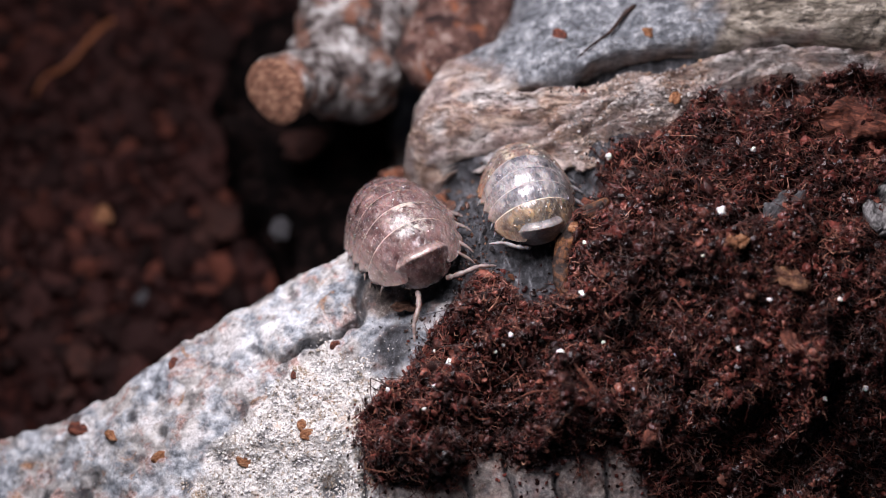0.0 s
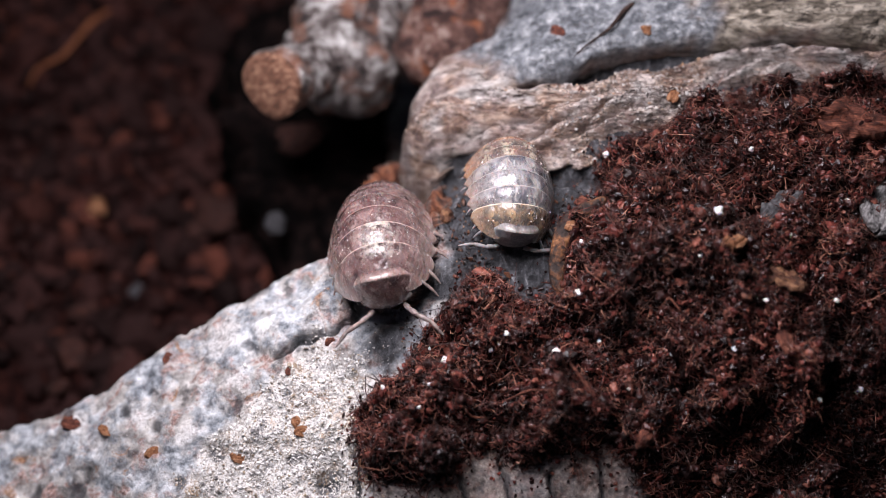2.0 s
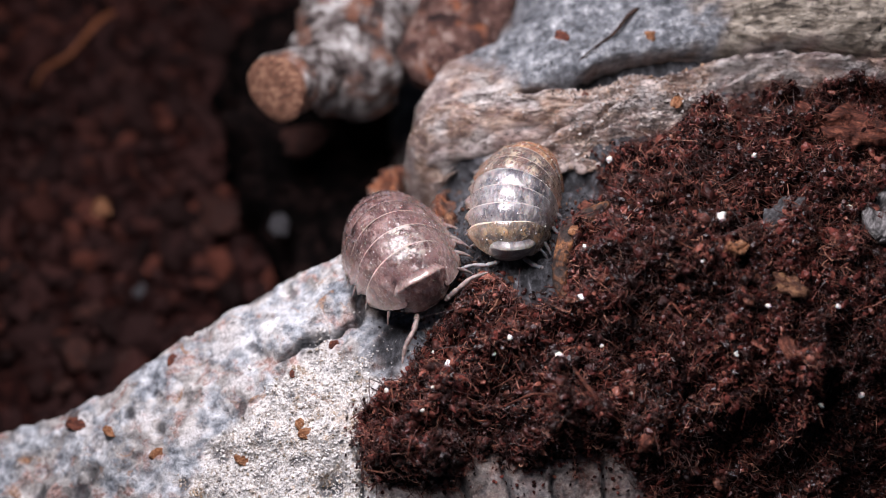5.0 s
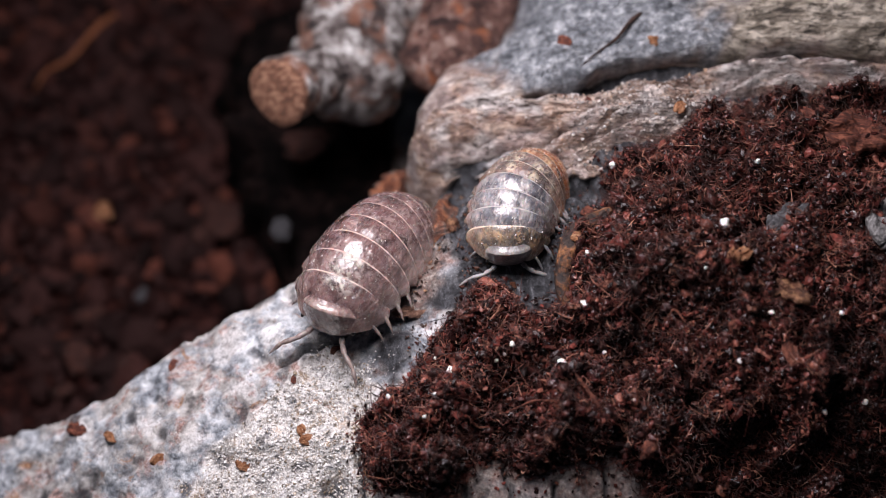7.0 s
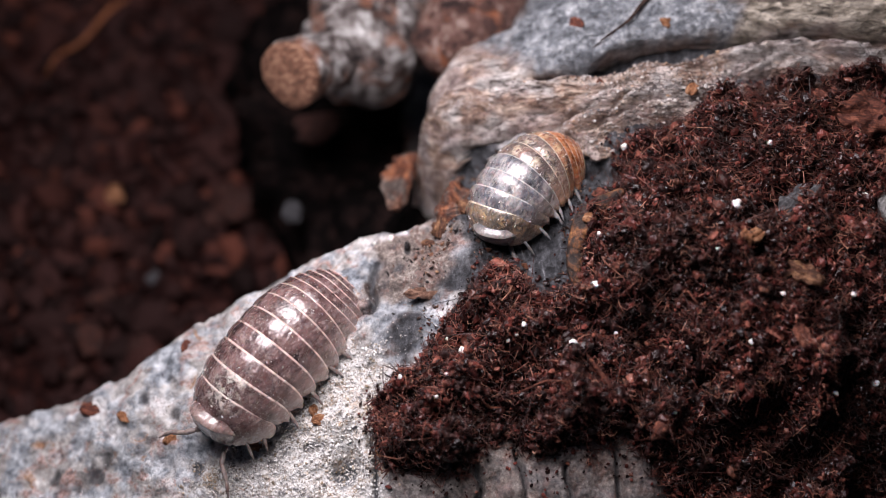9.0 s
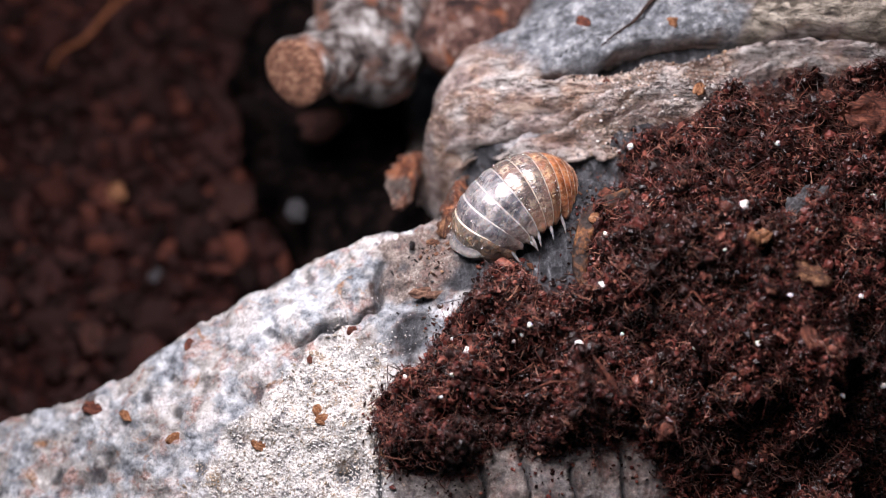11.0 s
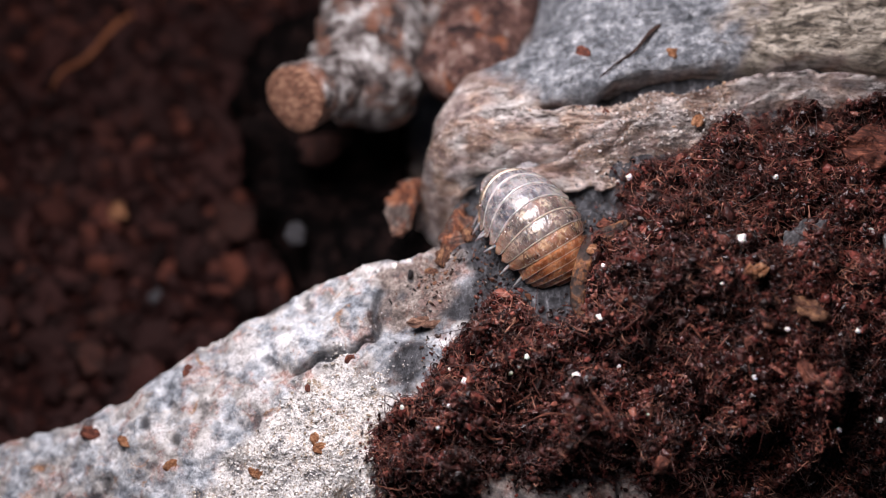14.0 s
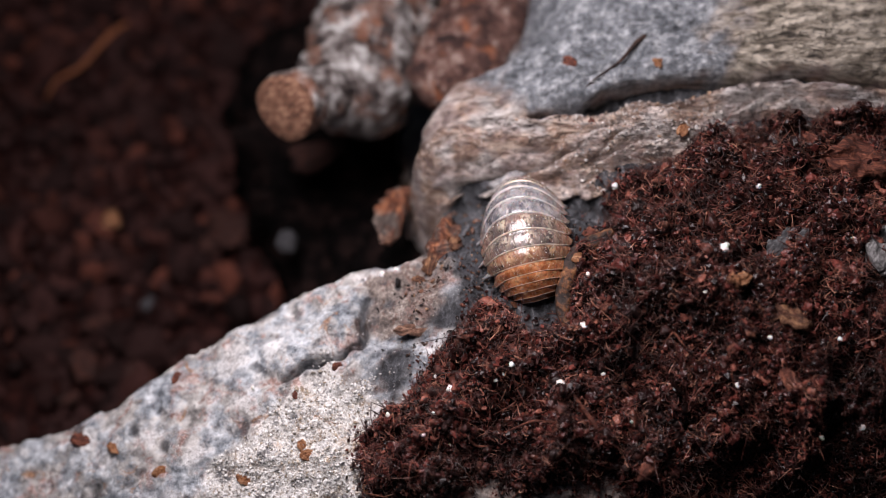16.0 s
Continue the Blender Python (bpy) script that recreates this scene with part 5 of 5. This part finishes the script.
# ---- ways of the woodlice ----
BIG_ROWS = [
    (0, -2.67, 38.94, 24.59, -71.1, -40.6, 7.7, 12.5, 87, 0.5, 25, -4, -20, 7),
    (0.5, -3.09, 38.53, 24.47, -80.4, -41.5, 7.8, 11.2, 87.6, 0.5, 15, -6, 0, -8),
    (1, -3.12, 38.61, 24.47, -81.2, -41.8, 10.4, 7.8, 89.5, 0.5, -30, 7, -5, -1),
    (1.5, -3.25, 38.36, 24.43, -86.5, -38.4, 10, 4.1, 86.5, 0.5, -5, 7, 0, 7),
    (2, -3.52, 38.1, 24.35, -88.3, -34.9, 12.3, 1.9, 81.3, 0.5, -12, -4, 5, -4),
    (2.5, -3.65, 38.03, 24.31, -91.8, -35.6, 2.2, -2.9, 80.9, 0.5, -20, 8, 20, -8),
    (3, -3.24, 37.86, 24.4, -88.7, -34.5, 9.5, 5.8, 77.5, 0.5, 25, -6, -20, -7),
    (3.5, -3, 37.54, 24.52, -88.4, -35.4, 9.8, 8, 77.3, 0.5, -20, -8, 25, 0),
    (4, -2.48, 37.72, 24.75, -68.9, -39.7, 14.6, 23.2, 81.2, 0.5, 62, -45, -15, 5),
    (6.5, -4.18, 37.32, 24.76, -102.8, -24.5, 3.1, 14.3, 74.8, 1.2, -20, 6, 15, 3),
    (7, -4.83, 37.43, 24.7, -119.8, -17.2, 3.6, 19.8, 65.4, 1.2, -12, -7, -10, 7),
    (7.5, -5.71, 36.26, 24.48, -126.5, -10.4, 5.8, 19.3, 51.7, 2.2, -10, 0, -8, 5),
    (8, -6.93, 34.9, 24.03, -131.7, -3.4, 5.1, 13.8, 48.1, 2.2, -6, 1, -12, 8),
    (8.5, -9.24, 33.48, 23.25, -132.2, 2, 3.9, 7.8, 35, 2.2, -10, 4, -4, 3),
    (9, -11.28, 30.46, 22.21, -127.1, 5.9, 3.3, 0.3, 28.8, 2.2, -14, 5, -6, -1),
    (9.2, -12.23, 29.01, 21.66, -117.3, 0, 5.7, 3.1, 27.7, 2.2, -8, 3, -12, 0),
    (9.6, -13.6, 26.6, 20.64, -114, 10, 3, 2, 24, 2.2, -10, 2, -8, 0),
    (10.3, -16, 20.6, 18.01, -110, 10, 3, 2, 24, 2.2, -10, 2, -8, 0),
    (11, -18, 14.4, 14.62, -107, 10, 3, 2, 24, 2, -10, 2, -8, 0),
    (12, -19.6, 8.6, 10.79, -105, 10, 3, 2, 24, 1.5, -10, 2, -8, 0),
    (13, -20.2, 6.2, 9.01, -105, 10, 3, 2, 24, 0.4, -10, 2, -8, 0),
    (16, -20.4, 5.8, 8.68, -105, 10, 3, 2, 24, 0, -10, 2, -8, 0),
]
SMALL_ROWS = [
    (0, 5.37, 40.57, 27.11, -80.6, -26.3, 3, 16.1, 97.7, 0.6, 62, -12, 58, 0),
    (0.5, 5.39, 40.64, 27.12, -73.2, -27.2, 2.5, 13.7, 98, 0.6, 60, -10, 5, 4),
    (1, 5.05, 41.24, 27.08, -60, -30.2, 3.9, 13.6, 97.7, 0.6, 64, -8, -18, 4),
    (1.5, 4.83, 40.77, 27.03, -79.1, -25.5, 1.2, 15.3, 95.7, 0.6, 48, -4, 0, 2),
    (2, 4.37, 40.78, 26.94, -88.1, -19, -13.6, 17.4, 86.6, 0.6, 35, 0, 35, 0),
    (2.5, 4.52, 40.73, 26.97, -91.7, -15.5, -12, 13.9, 87.2, 0.6, 30, 2, 40, -2),
    (3, 4.39, 40.85, 26.95, -89.4, -11.3, -11.5, 19.1, 83.5, 0.6, 25, 0, 45, -3),
    (3.5, 4.61, 40.82, 26.99, -105.8, -6.4, -0.8, 54.5, 76.6, 0.6, 20, 3, 36, 0),
    (4, 4.54, 40.71, 26.97, -106.3, -7.6, -5.3, 61.5, 73.8, 0.6, 14, 0, 36, -4),
    (6.5, 4.56, 40.47, 26.97, -108.7, -8.2, 5.9, 80.7, 71.3, 0.6, 2, 4, 22, 0),
    (7, 4.59, 40.54, 26.97, -114.1, -6.9, 3.6, 76.9, 73.4, 0.6, 6, 2, 16, 2),
    (7.5, 4.5, 40.43, 26.95, -115.8, -4.2, 3.8, 75.6, 75.3, 0.6, 0, 2, 24, -2),
    (8, 4.5, 40.62, 26.96, -120.1, -2.5, 7.1, 68.8, 77, 0.6, 4, 5, 16, 0),
    (8.5, 4.48, 40.59, 26.96, -121.7, -0.7, 7.1, 69.8, 74.1, 0.6, -4, 3, 12, 2),
    (9, 4.38, 40.59, 26.94, -130.2, 3.3, 8, 58.6, 78.3, 0.6, -8, 4, 8, 4),
    (11.5, 3.22, 39.22, 26.65, -156.3, 13.4, 6.1, 25.6, 101.9, 1.5, -12, 55, -12, 55),
    (12, 3.75, 39.45, 26.77, -174.8, 15.1, 6.9, 1, 104.2, 1.5, -12, 55, -12, 55),
    (12.5, 4.34, 39.28, 26.86, -177.4, 17.6, 4, -1.1, 102.3, 1.5, -12, 55, -12, 55),
    (13, 4.7, 39.98, 26.97, -208.1, 17.5, 9.6, -7.3, 99.4, 1.5, -12, 55, -12, 55),
    (13.5, 4.67, 40.38, 26.98, -224.1, 11.3, 0.6, -13.8, 98.9, 1.5, -12, 55, -12, 55),
    (14, 4.55, 39.92, 26.94, -237.5, 3.4, -7.4, 0.9, 114.6, 0.7, -12, 55, -12, 55),
    (14.5, 4.64, 39.46, 26.92, -258.1, 6.9, -14.2, 2.3, 116.1, 0.7, -12, 55, -12, 55),
    (15, 4.9, 39.49, 26.97, -270.4, 3, -15.5, 1.1, 114.8, 0.7, -12, 55, -12, 55),
    (15.5, 5.08, 39.57, 27.01, -264.7, 6.5, -20.3, 0.2, 114.9, 0.7, -12, 55, -12, 55),
    (16, 5.12, 39.52, 27.01, -264.6, 5.9, -19.9, 0, 114.6, 0.7, -12, 55, -12, 55),
]


def motions():
    keyed(BIG, BIG_ROWS)
    keyed(SMALL, SMALL_ROWS)


motions()
